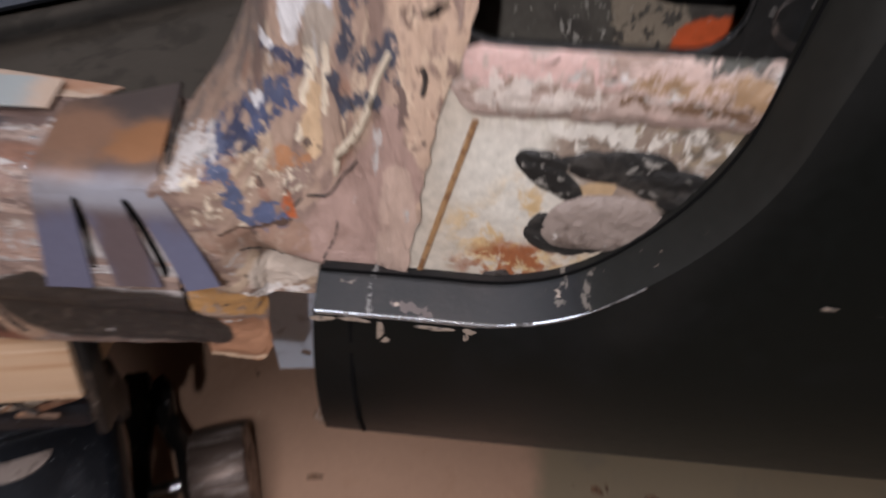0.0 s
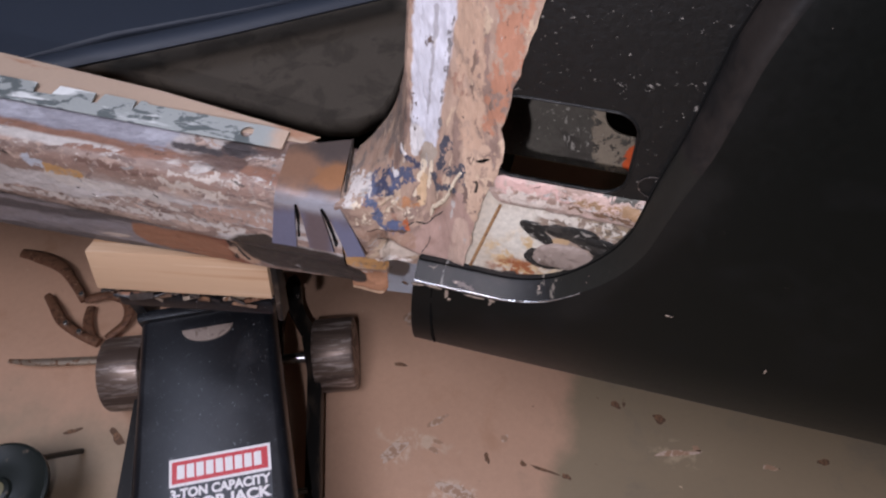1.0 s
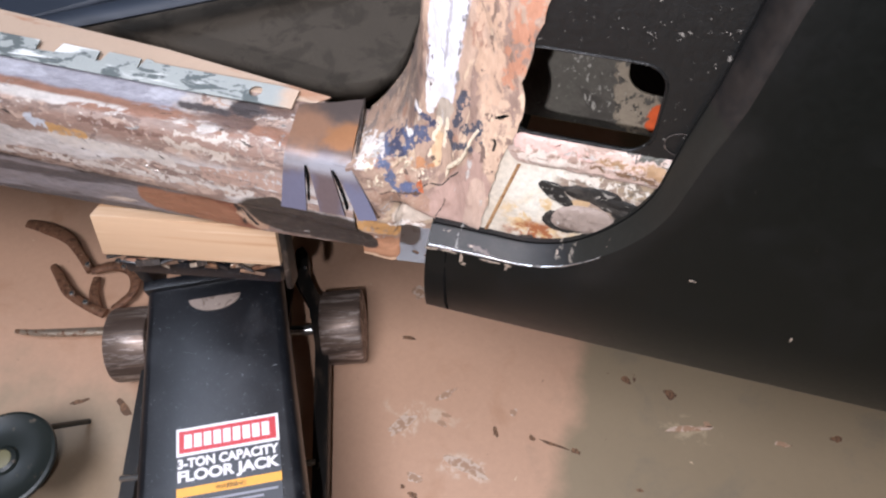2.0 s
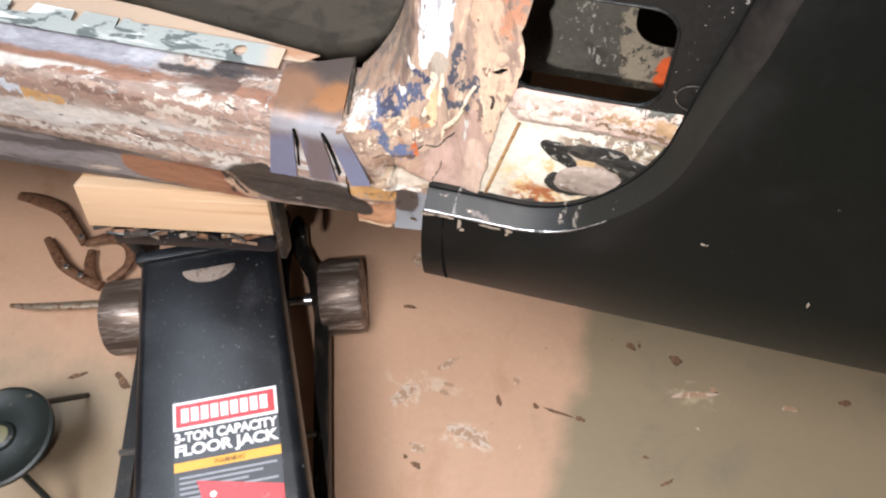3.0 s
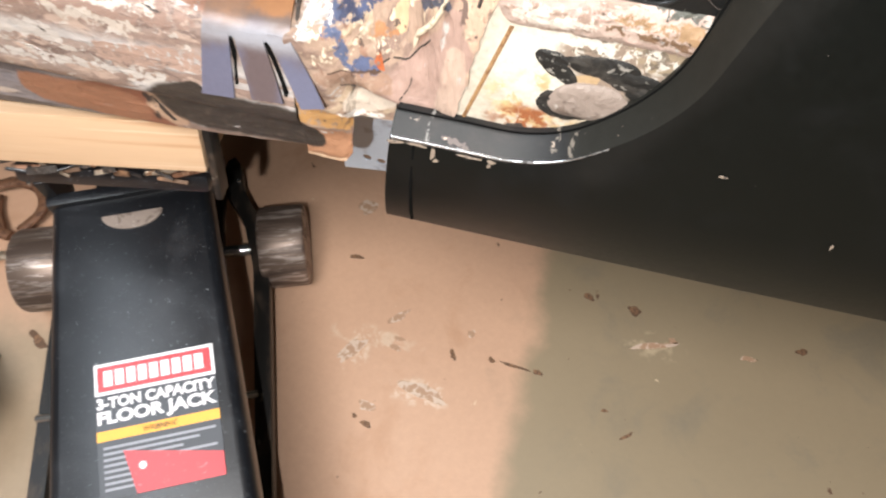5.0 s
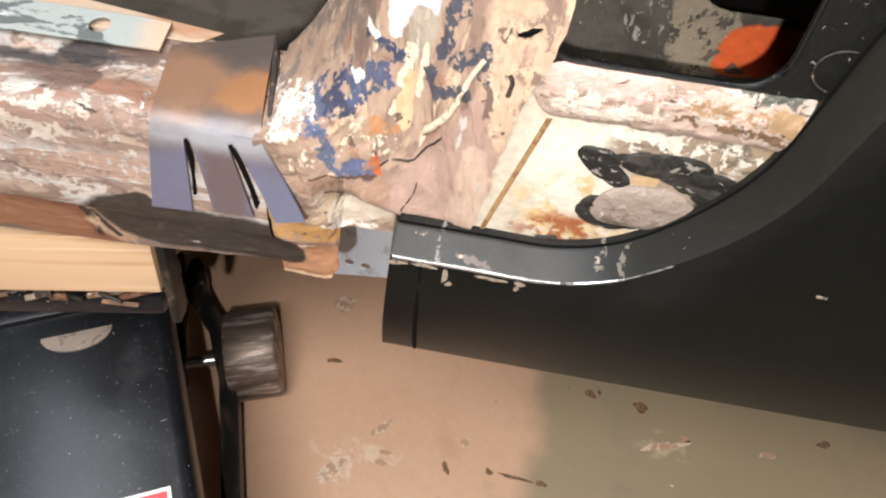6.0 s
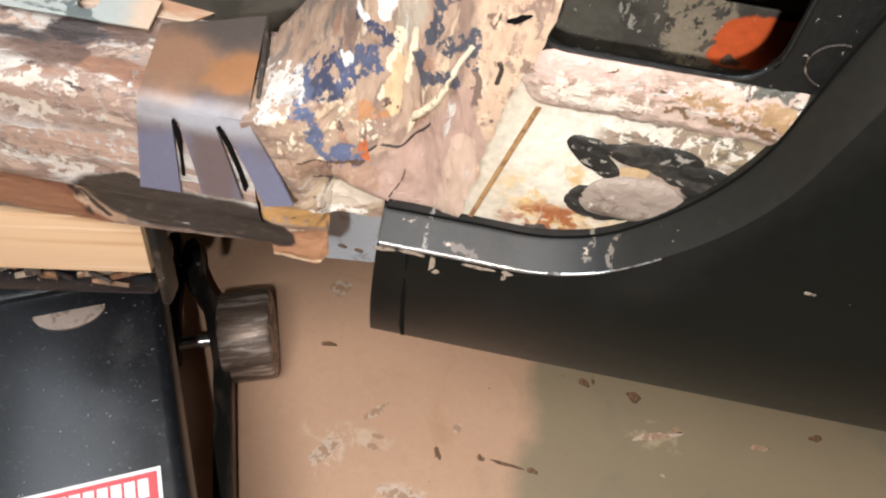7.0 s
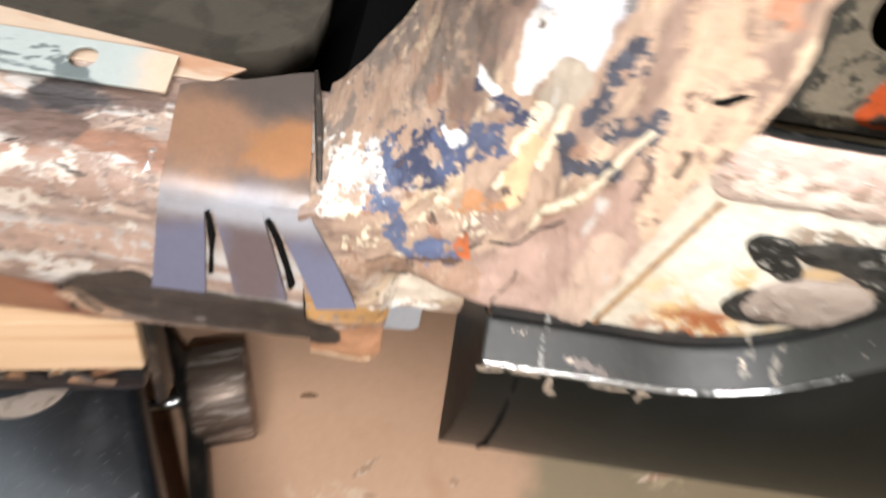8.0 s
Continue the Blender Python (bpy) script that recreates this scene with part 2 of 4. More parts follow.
PILLAR_SMEARS = [
    # scraped fillet under the door opening
    (rgb(126, 112, 103), ("c", (-0.082, 0.538), (-0.052, 0.582), 0.012, 0.010, 0.010), 0.40, 0.2),
    (rgb(158, 132, 114), ("x", ("c", (-0.080, 0.535), (-0.055, 0.565), 0.010, 0.008, 0.008), ("f", 120, 0.50, 0.54, (0.3, 1, 1), 14)), 0.4, 0.0),
    (rgb(104, 92, 86), ("x", ("c", (-0.078, 0.545), (-0.046, 0.60), 0.010, 0.008, 0.008), ("f", 130, 0.56, 0.59, (0.3, 1, 1), 22)), 0.4, 0.1),
    # tan column beside the cut-out, rust higher up
    (rgb(184, 158, 136), ("c", (0.002, 0.590), (-0.002, 0.530), 0.010, 0.007, 0.006), 0.55, 0.0),
    (rgb(196, 172, 148), ("x", ("c", (0.004, 0.600), (0.000, 0.555), 0.010, 0.007, 0.006), ("n", 120, 0.52, 0.57, (1, 1, 0.5), 71)), 0.45, 0.0),
    (rgb(168, 122, 98), ("c", (0.016, 0.690), (0.006, 0.612), 0.008, 0.005, 0.010), 0.8, 0.0),
    (rgb(178, 150, 128), ("c", (-0.008, 0.680), (-0.004, 0.600), 0.007, 0.006, 0.006), 0.55, 0.0),
    (rgb(120, 100, 88), ("x", ("c", (-0.004, 0.640), (0.001, 0.570), 0.009, 0.007, 0.004), ("n", 190, 0.61, 0.64, (1, 1, 0.6), 72)), 0.5, 0.0),
    # smooth mauve filler at the foot
    (rgb(160, 134, 122), ("c", (-0.028, 0.512), (-0.010, 0.545), 0.012, 0.010, 0.003), 0.62, 0.0),
    (rgb(160, 134, 122), ("c", (-0.013, 0.540), (-0.0085, 0.563), 0.008, 0.003, 0.003), 0.62, 0.0),
    (rgb(178, 154, 138), ("c", (-0.007, 0.545), (-0.009, 0.515), 0.004, 0.006, 0.004), 0.6, 0.0),
    (rgb(146, 120, 108), ("x", ("c", (-0.024, 0.515), (-0.010, 0.545), 0.012, 0.010, 0.003), ("n", 60, 0.52, 0.66, (1, 1, 1), 84)), 0.62, 0.0),
    # white stripe up the pillar, with its grey foot
    (rgb(196, 197, 204), ("c", (-0.0300, 0.5895), (-0.0245, 0.650), 0.0068, 0.0096, 0.003), 0.4, 0.0),
    (rgb(196, 197, 204), ("c", (-0.0245, 0.650), (-0.008, 0.800), 0.0096, 0.0096, 0.003), 0.4, 0.0),
    (rgb(208, 206, 204), ("c", (-0.0355, 0.5765), (-0.0335, 0.592), 0.0024, 0.0040, 0.003), 0.4, 0.0),
    (rgb(160, 148, 134), ("c", (-0.0285, 0.5755), (-0.0270, 0.5835), 0.0036, 0.0040, 0.003), 0.45, 0.0),
    (rgb(164, 162, 166), ("c", (-0.0275, 0.605), (-0.0225, 0.660), 0.0006, 0.0012, 0.001), 0.4, 0.0),
    (rgb(120, 116, 116), ("x", ("c", (-0.0212, 0.600), (-0.0150, 0.660), 0.0009, 0.0009, 0.001), ("n", 260, 0.50, 0.54, (1, 1, 0.6), 73)), 0.5, 0.0),
    # cream runs
    (CHALK, ("c", (-0.0304, 0.5727), (-0.0340, 0.5585), 0.0018, 0.0012, 0.003), 0.35, 0.0),
    (CHALK, ("c", (-0.0310, 0.5555), (-0.0364, 0.5475), 0.0013, 0.0008, 0.002), 0.35, 0.0),
    (CHALK, ("c", (-0.0258, 0.5765), (-0.0275, 0.5575), 0.0011, 0.0007, 0.002), 0.35, 0.0),
    (rgb(196, 168, 134), ("c", (-0.0300, 0.5640), (-0.0325, 0.5460), 0.0021, 0.0028, 0.004), 0.45, 0.0),
    (CHALK, ("x", ("c", (-0.064, 0.521), (-0.044, 0.540), 0.014, 0.010, 0.006), ("n", 150, 0.55, 0.57, (1, 1, 0.7), 92)), 0.28, 0.1),
    # blue paint in a ragged band round the corner
    (rgb(84, 92, 116), ("c", (-0.0690, 0.5350), (-0.0583, 0.5413), 0.0026, 0.0034, 0.010), 0.4, 0.0),
    (DARKBLUE, ("c", (-0.0583, 0.5413), (-0.0489, 0.5520), 0.0032, 0.0044, 0.010), 0.4, 0.0),
    (rgb(78, 86, 112), ("c", (-0.0500, 0.5490), (-0.0401, 0.5580), 0.0039, 0.0034, 0.012), 0.4, 0.0),
    (rgb(80, 86, 108), ("c", (-0.0436, 0.5586), (-0.0383, 0.5704), 0.0037, 0.0031, 0.012), 0.4, 0.0),
    (DARKBLUE, ("c", (-0.0425, 0.5725), (-0.0362, 0.5690), 0.0022, 0.0027, 0.010), 0.4, 0.0),
    (rgb(88, 97, 122), ("c", (-0.0641, 0.5335), (-0.0580, 0.5240), 0.0037, 0.0029, 0.014), 0.4, 0.0),
    (rgb(88, 97, 122), ("c", (-0.0597, 0.5195), (-0.0548, 0.5165), 0.0026, 0.0024, 0.012), 0.4, 0.0),
    (rgb(88, 97, 124), ("c", (-0.0550, 0.5165), (-0.0450, 0.5225), 0.0027, 0.0034, 0.008), 0.4, 0.0),
    # smoke-dark paint beside the bead
    (SMOKE, ("c", (-0.0172, 0.5950), (-0.0207, 0.5760), 0.0024, 0.0016, 0.006), 0.4, 0.0),
    (SMOKE, ("c", (-0.0236, 0.5692), (-0.0220, 0.5610), 0.0021, 0.0014, 0.006), 0.4, 0.0),
    (SMOKE, ("c", (-0.0162, 0.5740), (-0.0096, 0.5806), 0.0024, 0.0035, 0.006), 0.4, 0.0),
    (SMOKE, ("c", (-0.0096, 0.5806), (-0.0080, 0.5735), 0.0027, 0.0019, 0.005), 0.4, 0.0),
    (SMOKE, ("c", (-0.0198, 0.5632), (-0.0125, 0.5665), 0.0014, 0.0021, 0.006), 0.4, 0.0),
    (rgb(110, 92, 84), ("c", (-0.0068, 0.5705), (-0.0062, 0.5610), 0.0014, 0.0012, 0.005), 0.5, 0.0),
    # orange primer, white gloss, pale foot, amber strip
    (rgb(168, 122, 88), ("c", (-0.0430, 0.5392), (-0.0365, 0.5425), 0.0032, 0.0023, 0.008), 0.55, 0.0),
    (rgb(176, 96, 58), ("c", (-0.0415, 0.5242), (-0.0400, 0.5285), 0.0019, 0.0015, 0.007), 0.55, 0.0),
    (rgb(200, 194, 188), ("c", (-0.0795, 0.5275), (-0.0665, 0.5358), 0.0029, 0.0025, 0.010), 0.24, 0.1),
    (rgb(222, 220, 218), ("c", (-0.0500, 0.5540), (-0.0465, 0.5572), 0.0014, 0.0012, 0.004), 0.24, 0.1),
    (rgb(224, 222, 220), ("c", (-0.0440, 0.5735), (-0.0415, 0.5745), 0.0015, 0.0012, 0.004), 0.24, 0.1),
    (rgb(150, 122, 104), ("c", (-0.0680, 0.5030), (-0.0391, 0.5165), 0.0045, 0.0050, 0.005), 0.5, 0.0),
    (rgb(84, 66, 56), ("c", (-0.0670, 0.5085), (-0.0410, 0.5215), 0.0004, 0.0006, 0.002), 0.6, 0.0),
    (rgb(204, 190, 174), ("c", (-0.0560, 0.4850), (-0.0410, 0.4990), 0.0070, 0.0105, 0.003), 0.36, 0.0),
    (rgb(226, 220, 212), ("c", (-0.0650, 0.4770), (-0.0440, 0.4800), 0.0022, 0.0016, 0.005), 0.24, 0.1),
    (rgb(182, 140, 90), ("c", (-0.0860, 0.4770), (-0.0640, 0.4700), 0.0075, 0.0060, 0.005), 0.5, 0.0),
    (rgb(158, 116, 88), ("c", (-0.0860, 0.4480), (-0.0600, 0.4470), 0.0150, 0.0140, 0.003), 0.5, 0.0),
    (rgb(54, 48, 43), ("c", (-0.0950, 0.4590), (-0.0830, 0.4550), 0.0180, 0.0080, 0.004), 0.5, 0.0),
    (rgb(198, 170, 142), ("c", (-0.0860, 0.4400), (-0.0630, 0.4410), 0.0012, 0.0010, 0.002), 0.4, 0.0),
]
PILLAR_ZONES = [(-0.2, -0.029, 0.40, 0.508), (-0.029, 0.2, 0.40, 0.555), (-0.2, -0.047, 0.508, 0.62), (-0.047, -0.029, 0.508, 0.60), (-0.029, 0.2, 0.555, 0.60), (-0.2, 0.2, 0.60, 1.0)]


def reaches(layer, zone):
    """Whether a smear touches a zone of the car's side (x from, to, z from, to)."""
    m = layer[1] if layer[1][0] == "c" else layer[1][1]
    a, b, r = m[1], m[2], max(m[3], m[4]) * 1.15 + m[5] * 0.4
    return min(a[0], b[0]) - r < zone[1] and max(a[0], b[0]) + r > zone[0] and min(a[1], b[1]) - r < zone[3] and max(a[1], b[1]) + r > zone[2]


M_PILLARS = [surface("sanded_pillar_steel", rgb(166, 142, 124), PILLAR_BASE + [q for q in PILLAR_SMEARS if reaches(q, zone)] + PILLAR_NICKS,
                     rough=0.42, bump=0.7, dist=0.0010, stretch=(0.7, 1, 1), along=True, grain=0.12) for zone in PILLAR_ZONES]
M_INNER = surface("inner_quarter_paint", rgb(17, 18, 18), [
    (rgb(120, 116, 110), ("n", 420, 0.655, 0.675, (1, 1, 1), 2), 0.3, 0.0),
    (rgb(184, 174, 158), ("s", (0.016, 0.15, 0.530), (0.046, 0.05, 0.042), 0.05, 0.05, 60, 5), 0.42, 0.0),
    (rgb(200, 195, 182), ("s", (0.024, 0.15, 0.548), (0.018, 0.05, 0.018), 0.5, 0.3, 60, 25), 0.4, 0.0),
    (rgb(140, 124, 110), ("s", (0.066, 0.15, 0.556), (0.034, 0.05, 0.017), 0.15, 0.2, 60, 6), 0.35, 0.1),
    (rgb(212, 206, 194), ("x", ("s", (0.058, 0.15, 0.5625), (0.036, 0.05, 0.0095), 0.3, 0.3, 60, 6), ("n", 170, 0.49, 0.52, (1, 1, 0.6), 16)), 0.28, 0.2),
    (rgb(150, 134, 112), ("c", (0.056, 0.5620), (0.080, 0.5600), 0.0050, 0.0110, 0.010), 0.4, 0.0),
    (rgb(110, 100, 88), ("x", ("c", (0.036, 0.5610), (0.080, 0.5560), 0.0040, 0.0140, 0.010), ("n", 210, 0.54, 0.58, (0.5, 1, 1), 26)), 0.4, 0.0),
    (rgb(200, 194, 184), ("x", ("c", (0.036, 0.5610), (0.080, 0.5560), 0.0040, 0.0140, 0.010), ("n", 260, 0.58, 0.60, (0.6, 1, 1), 27)), 0.25, 0.3),
    (rgb(210, 204, 192), ("c", (0.030, 0.5640), (0.058, 0.5590), 0.0020, 0.0026, 0.008), 0.3, 0.0),
    (rgb(176, 150, 116), ("c", (0.0400, 0.5440), (0.0470, 0.5450), 0.0020, 0.0024, 0.004), 0.5, 0.0),
    (rgb(190, 162, 118), ("x", ("s", (0.026, 0.15, 0.524), (0.018, 0.05, 0.018), 0.4, 0.4, 60, 7), ("n", 120, 0.46, 0.6, (1, 1, 1), 17)), 0.5, 0.0),
    (rgb(140, 84, 50), ("x", ("s", (0.024, 0.15, 0.518), (0.014, 0.05, 0.007), 0.5, 0.5, 150, 8), ("n", 200, 0.42, 0.52, (1, 1, 1), 38)), 0.6, 0.0),
], rough=0.38, bump=0.5, dist=0.0006)
M_RIDGE = surface("scraped_pink_ridge", rgb(172, 152, 140), [
    (rgb(188, 164, 152), ("n", 85, 0.50, 0.56, (0.4, 1, 1), 4), 0.4, 0.0),
    (rgb(146, 124, 110), ("n", 150, 0.55, 0.59, (0.35, 1, 1), 14), 0.45, 0.0),
    (rgb(190, 158, 148), ("c", (0.012, 0.580), (0.045, 0.578), 0.0040, 0.0030, 0.008), 0.4, 0.0),
    (rgb(196, 184, 172), ("c", (0.016, 0.573), (0.040, 0.5715), 0.0044, 0.0030, 0.012), 0.35, 0.0),
    (rgb(150, 122, 92), ("c", (0.050, 0.5765), (0.088, 0.5755), 0.0016, 0.0034, 0.006), 0.5, 0.0),
    (rgb(110, 86, 66), ("c", (0.046, 0.5725), (0.088, 0.5695), 0.0008, 0.0020, 0.005), 0.5, 0.0),
    (rgb(72, 72, 64), ("c", (0.062, 0.5850), (0.088, 0.5835), 0.0040, 0.0060, 0.006), 0.4, 0.0),
    (rgb(206, 200, 192), ("n", 230, 0.61, 0.63, (0.6, 1, 1), 44), 0.22, 0.3),
    (rgb(84, 68, 58), ("n", 260, 0.645, 0.66, (0.5, 1, 1), 24), 0.6, 0.0),
], rough=0.42, bump=0.8, dist=0.0009)
M_BLACK = surface("satin_black_primer", rgb(8, 11, 10), [
    (rgb(13, 15, 15), ("n", 25, 0.5, 0.7, (1, 1, 1), 2), 0.46, 0.0),
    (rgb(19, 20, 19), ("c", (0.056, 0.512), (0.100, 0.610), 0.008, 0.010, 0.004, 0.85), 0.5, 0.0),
    (rgb(120, 112, 104), ("n", 260, 0.745, 0.755, (1, 1, 1), 9), 0.5, 0.0),
], rough=0.42, grain=0.08, bump=0.10, dist=0.0003, spec=0.24)
M_LIP = surface("scuffed_black_lip", rgb(20, 20, 20), [
    (rgb(32, 29, 27), ("n", 30, 0.45, 0.6, (1, 1, 1), 15), 0.45, 0.0),
    (rgb(27, 27, 24), ("c", (0.060, 0.530), (0.086, 0.60), 0.02, 0.02, 0.004), 0.5, 0.0),
    (rgb(84, 74, 70), ("c", (-0.008, 0.5090), (0.003, 0.5075), 0.0007, 0.0004, 0.003), 0.4, 0.1),
    (rgb(96, 90, 82), ("x", ("c", (0.0386, 0.5140), (0.0396, 0.5185), 0.0012, 0.0006, 0.004), ("n", 300, 0.48, 0.52, (1, 1, 1), 6)), 0.35, 0.1),
    (rgb(96, 90, 82), ("x", ("c", (0.0454, 0.5160), (0.0464, 0.5205), 0.0012, 0.0006, 0.004), ("n", 300, 0.48, 0.52, (1, 1, 1), 6)), 0.35, 0.1),
    (rgb(110, 108, 104), ("x", ("c", (-0.0158, 0.506), (-0.0150, 0.513), 0.0008, 0.0006, 0.002), ("n", 300, 0.48, 0.52, (1, 1, 1), 6)), 0.35, 0.1),
    (rgb(150, 136, 122), ("x", ("n", 200, 0.67, 0.69, (1, 1, 0.4), 5), ("s", (0.03, 0.14, 0.51), (0.07, 0.05, 0.03), 0.4, 0.3, 60, 3)), 0.4, 0.2),
], rough=0.45, bump=0.25, dist=0.0004, spec=0.28)
M_CHIPPED = surface("chipped_to_primer", rgb(132, 118, 104), [(rgb(70, 64, 60), ("n", 300, 0.5, 0.6, (1, 1, 1), 4), 0.5, 0.0)], rough=0.5, bump=0.2)
M_EDGE = surface("bright_edge_highlight", rgb(205, 205, 205), [(rgb(60, 58, 56), ("n", 200, 0.55, 0.62, (1, 1, 1), 4), 0.5, 0.0)], rough=0.22, metal=0.9, bump=0.2)
M_HOUSE = surface("grey_wheelhouse_paint", rgb(86, 82, 74), [
    (rgb(70, 66, 60), ("n", 40, 0.5, 0.62, (1, 1, 1), 13), 0.5, 0.0),
    (rgb(140, 128, 110), ("c", (0.056, 0.585), (0.064, 0.550), 0.009, 0.013, 0.006), 0.5, 0.0),
    (rgb(206, 92, 48), ("c", (0.0785, 0.5510), (0.096, 0.5520), 0.0100, 0.0100, 0.002), 0.5, 0.0),
    (rgb(206, 92, 48), ("c", (0.0730, 0.5440), (0.083, 0.5440), 0.0045, 0.0050, 0.004), 0.5, 0.0),
    (rgb(96, 84, 74), ("c", (0.0660, 0.5455), (0.0695, 0.5490), 0.0012, 0.0008, 0.003), 0.5, 0.0),
    (rgb(96, 76, 66), ("c", (0.0760, 0.5425), (0.0800, 0.5415), 0.0020, 0.0012, 0.003), 0.5, 0.0),
    (rgb(150, 146, 136), ("x", ("c", (0.030, 0.575), (0.050, 0.545), 0.010, 0.006, 0.004), ("n", 420, 0.60, 0.62, (1, 1, 0.5), 7)), 0.3, 0.3),
    (rgb(170, 166, 156), ("n", 330, 0.65, 0.67, (1, 1, 1), 7), 0.3, 0.3),
], rough=0.5, bump=0.4)
M_CARPET = surface("dark_cabin_carpet", rgb(82, 76, 68), [(rgb(70, 65, 58), ("n", 30, 0.5, 0.6, (1, 1, 1), 3), 0.9, 0.0)], rough=0.95, grain=0.25, grain_scale=900, bump=0.6, bump_scale=900, spec=0.15)
M_PATCH = surface("heat_tinted_patch_steel", rgb(110, 94, 86), [
    (rgb(146, 112, 90), ("s", (-0.117, 0.182, 0.53), (0.014, 0.02, 0.02), 0.5, 0.35, 90, 3), 0.5, 0.3),
    (rgb(152, 108, 74), ("s", (-0.090, 0.178, 0.53), (0.016, 0.010, 0.02), 0.3, 0.4, 90, 4), 0.55, 0.2),
    (rgb(88, 78, 74), ("s", (-0.1, 0.202, 0.53), (0.024, 0.012, 0.02), 0.5, 0.3, 90, 5), 0.5, 0.3),
    (rgb(118, 122, 146), ("s", (-0.1, 0.156, 0.490), (0.06, 0.02, 0.026), 0.3, 0.2, 70, 7), 0.38, 0.4),
    (rgb(110, 98, 100), ("s", (-0.099, 0.156, 0.5), (0.009, 0.02, 0.03), 0.4, 0.3, 70, 8), 0.42, 0.35),
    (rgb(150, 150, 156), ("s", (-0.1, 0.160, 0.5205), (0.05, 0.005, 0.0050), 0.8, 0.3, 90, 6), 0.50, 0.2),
], rough=0.42, metal=0.3, bump=0.25)
M_TAR = surface("dark_undercoat", rgb(52, 45, 40), [(rgb(100, 86, 76), ("n", 220, 0.56, 0.64, (0.6, 1, 1), 3), 0.4, 0.0)], rough=0.5, grain=0.25, bump=0.9, dist=0.0012)
M_DARK = surface("black_gap_shade", rgb(8, 8, 8), rough=0.9, spec=0.1)
M_FOAM = surface("black_sealer", rgb(34, 33, 31), [
    (rgb(58, 55, 51), ("n", 120, 0.5, 0.6, (0.6, 1, 1), 13), 0.5, 0.0),
    (rgb(150, 146, 138), ("n", 330, 0.60, 0.63, (0.5, 1, 1), 3), 0.3, 0.2)], rough=0.5, grain=0.2, bump=0.8, dist=0.0006, spec=0.35)
M_GREY = surface("grey_filler", rgb(140, 126, 116), [(rgb(112, 98, 88), ("n", 90, 0.56, 0.64, (1, 1, 1), 3), 0.5, 0.0), (rgb(196, 188, 178), ("n", 380, 0.64, 0.67, (1, 1, 1), 5), 0.25, 0.0)], rough=0.45, grain=0.15, bump=0.9, dist=0.001)
M_GALV = surface("pale_zinc_tab", rgb(204, 213, 225), [(rgb(168, 172, 182), ("n", 60, 0.55, 0.7, (1, 1, 1), 3), 0.4, 0.3)], rough=0.45, metal=0.15, bump=0.15)
M_BEAD = surface("pale_seam_sealer", rgb(206, 192, 168), [(rgb(130, 104, 80), ("n", 200, 0.58, 0.64, (1, 1, 1), 3), 0.6, 0.0)], rough=0.55, bump=0.6)
M_BROWN = surface("brown_seam_line", rgb(150, 116, 78), [(rgb(118, 84, 54), ("n", 200, 0.5, 0.6, (1, 1, 1), 3), 0.6, 0.0)], rough=0.6, bump=0.4)
M_MINT = surface("pale_mint_flange", rgb(160, 166, 164), [
    (rgb(96, 104, 104), ("n", 110, 0.52, 0.56, (0.4, 1, 1), 3), 0.45, 0.0), (rgb(190, 168, 148), ("s", (-0.11, 0.2, 0.53), (0.03, 0.03, 0.03), 0.2, 0.2, 60, 4), 0.45, 0.0),
    (rgb(226, 230, 228), ("n", 90, 0.56, 0.64, LONG, 6), 0.4, 0.0)], rough=0.42, bump=0.4)
M_CREAM = surface("bare_cream_sill", rgb(186, 164, 144), [(rgb(170, 130, 104), ("n", 60, 0.55, 0.65, LONG, 3), 0.5, 0.0)], rough=0.5, bump=0.3)
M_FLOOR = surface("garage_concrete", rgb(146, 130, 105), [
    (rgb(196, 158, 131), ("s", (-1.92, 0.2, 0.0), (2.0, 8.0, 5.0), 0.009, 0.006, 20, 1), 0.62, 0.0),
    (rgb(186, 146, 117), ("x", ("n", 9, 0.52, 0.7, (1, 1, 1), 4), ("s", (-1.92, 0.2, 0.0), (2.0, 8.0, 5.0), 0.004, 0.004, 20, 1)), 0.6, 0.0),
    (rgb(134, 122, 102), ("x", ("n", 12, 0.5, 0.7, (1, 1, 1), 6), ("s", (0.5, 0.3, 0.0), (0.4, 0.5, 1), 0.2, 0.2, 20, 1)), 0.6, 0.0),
    (rgb(160, 140, 116), ("s", (-0.55, 0.02, 0.0), (0.3, 0.13, 1), 0.4, 0.3, 12, 8), 0.6, 0.0),
    (rgb(206, 180, 156), ("x", ("s", (-0.095, 0.232, 0.0), (0.045, 0.012, 1), 0.3, 0.3, 60, 8), ("n", 60, 0.46, 0.62, (1, 1, 1), 12)), 0.55, 0.0),
    (rgb(210, 186, 164), ("x", ("s", (-0.105, 0.212, 0.0), (0.012, 0.026, 1), 0.3, 0.3, 60, 9), ("n", 60, 0.46, 0.6, (1, 1, 1), 13)), 0.55, 0.0),
    (rgb(212, 190, 170), ("x", ("s", (-0.028, 0.182, 0.0), (0.030, 0.014, 1), 0.3, 0.3, 60, 10), ("n", 70, 0.44, 0.58, (1, 1, 1), 14)), 0.55, 0.0),
    (rgb(176, 158, 130), ("x", ("s", (0.215, 0.297, 0.0), (0.035, 0.016, 1), 0.3, 0.3, 60, 11), ("n", 60, 0.48, 0.62, (1, 1, 1), 15)), 0.55, 0.0),
    (rgb(92, 66, 48), ("n", 55, 0.70, 0.73, (1, 1, 1), 7), 0.6, 0.0),
    (rgb(214, 190, 160), ("n", 70, 0.72, 0.75, (1, 1, 1), 9), 0.6, 0.0),
], rough=0.6, grain=0.06, grain_scale=160, bump=0.15, bump_scale=120, dist=0.001)
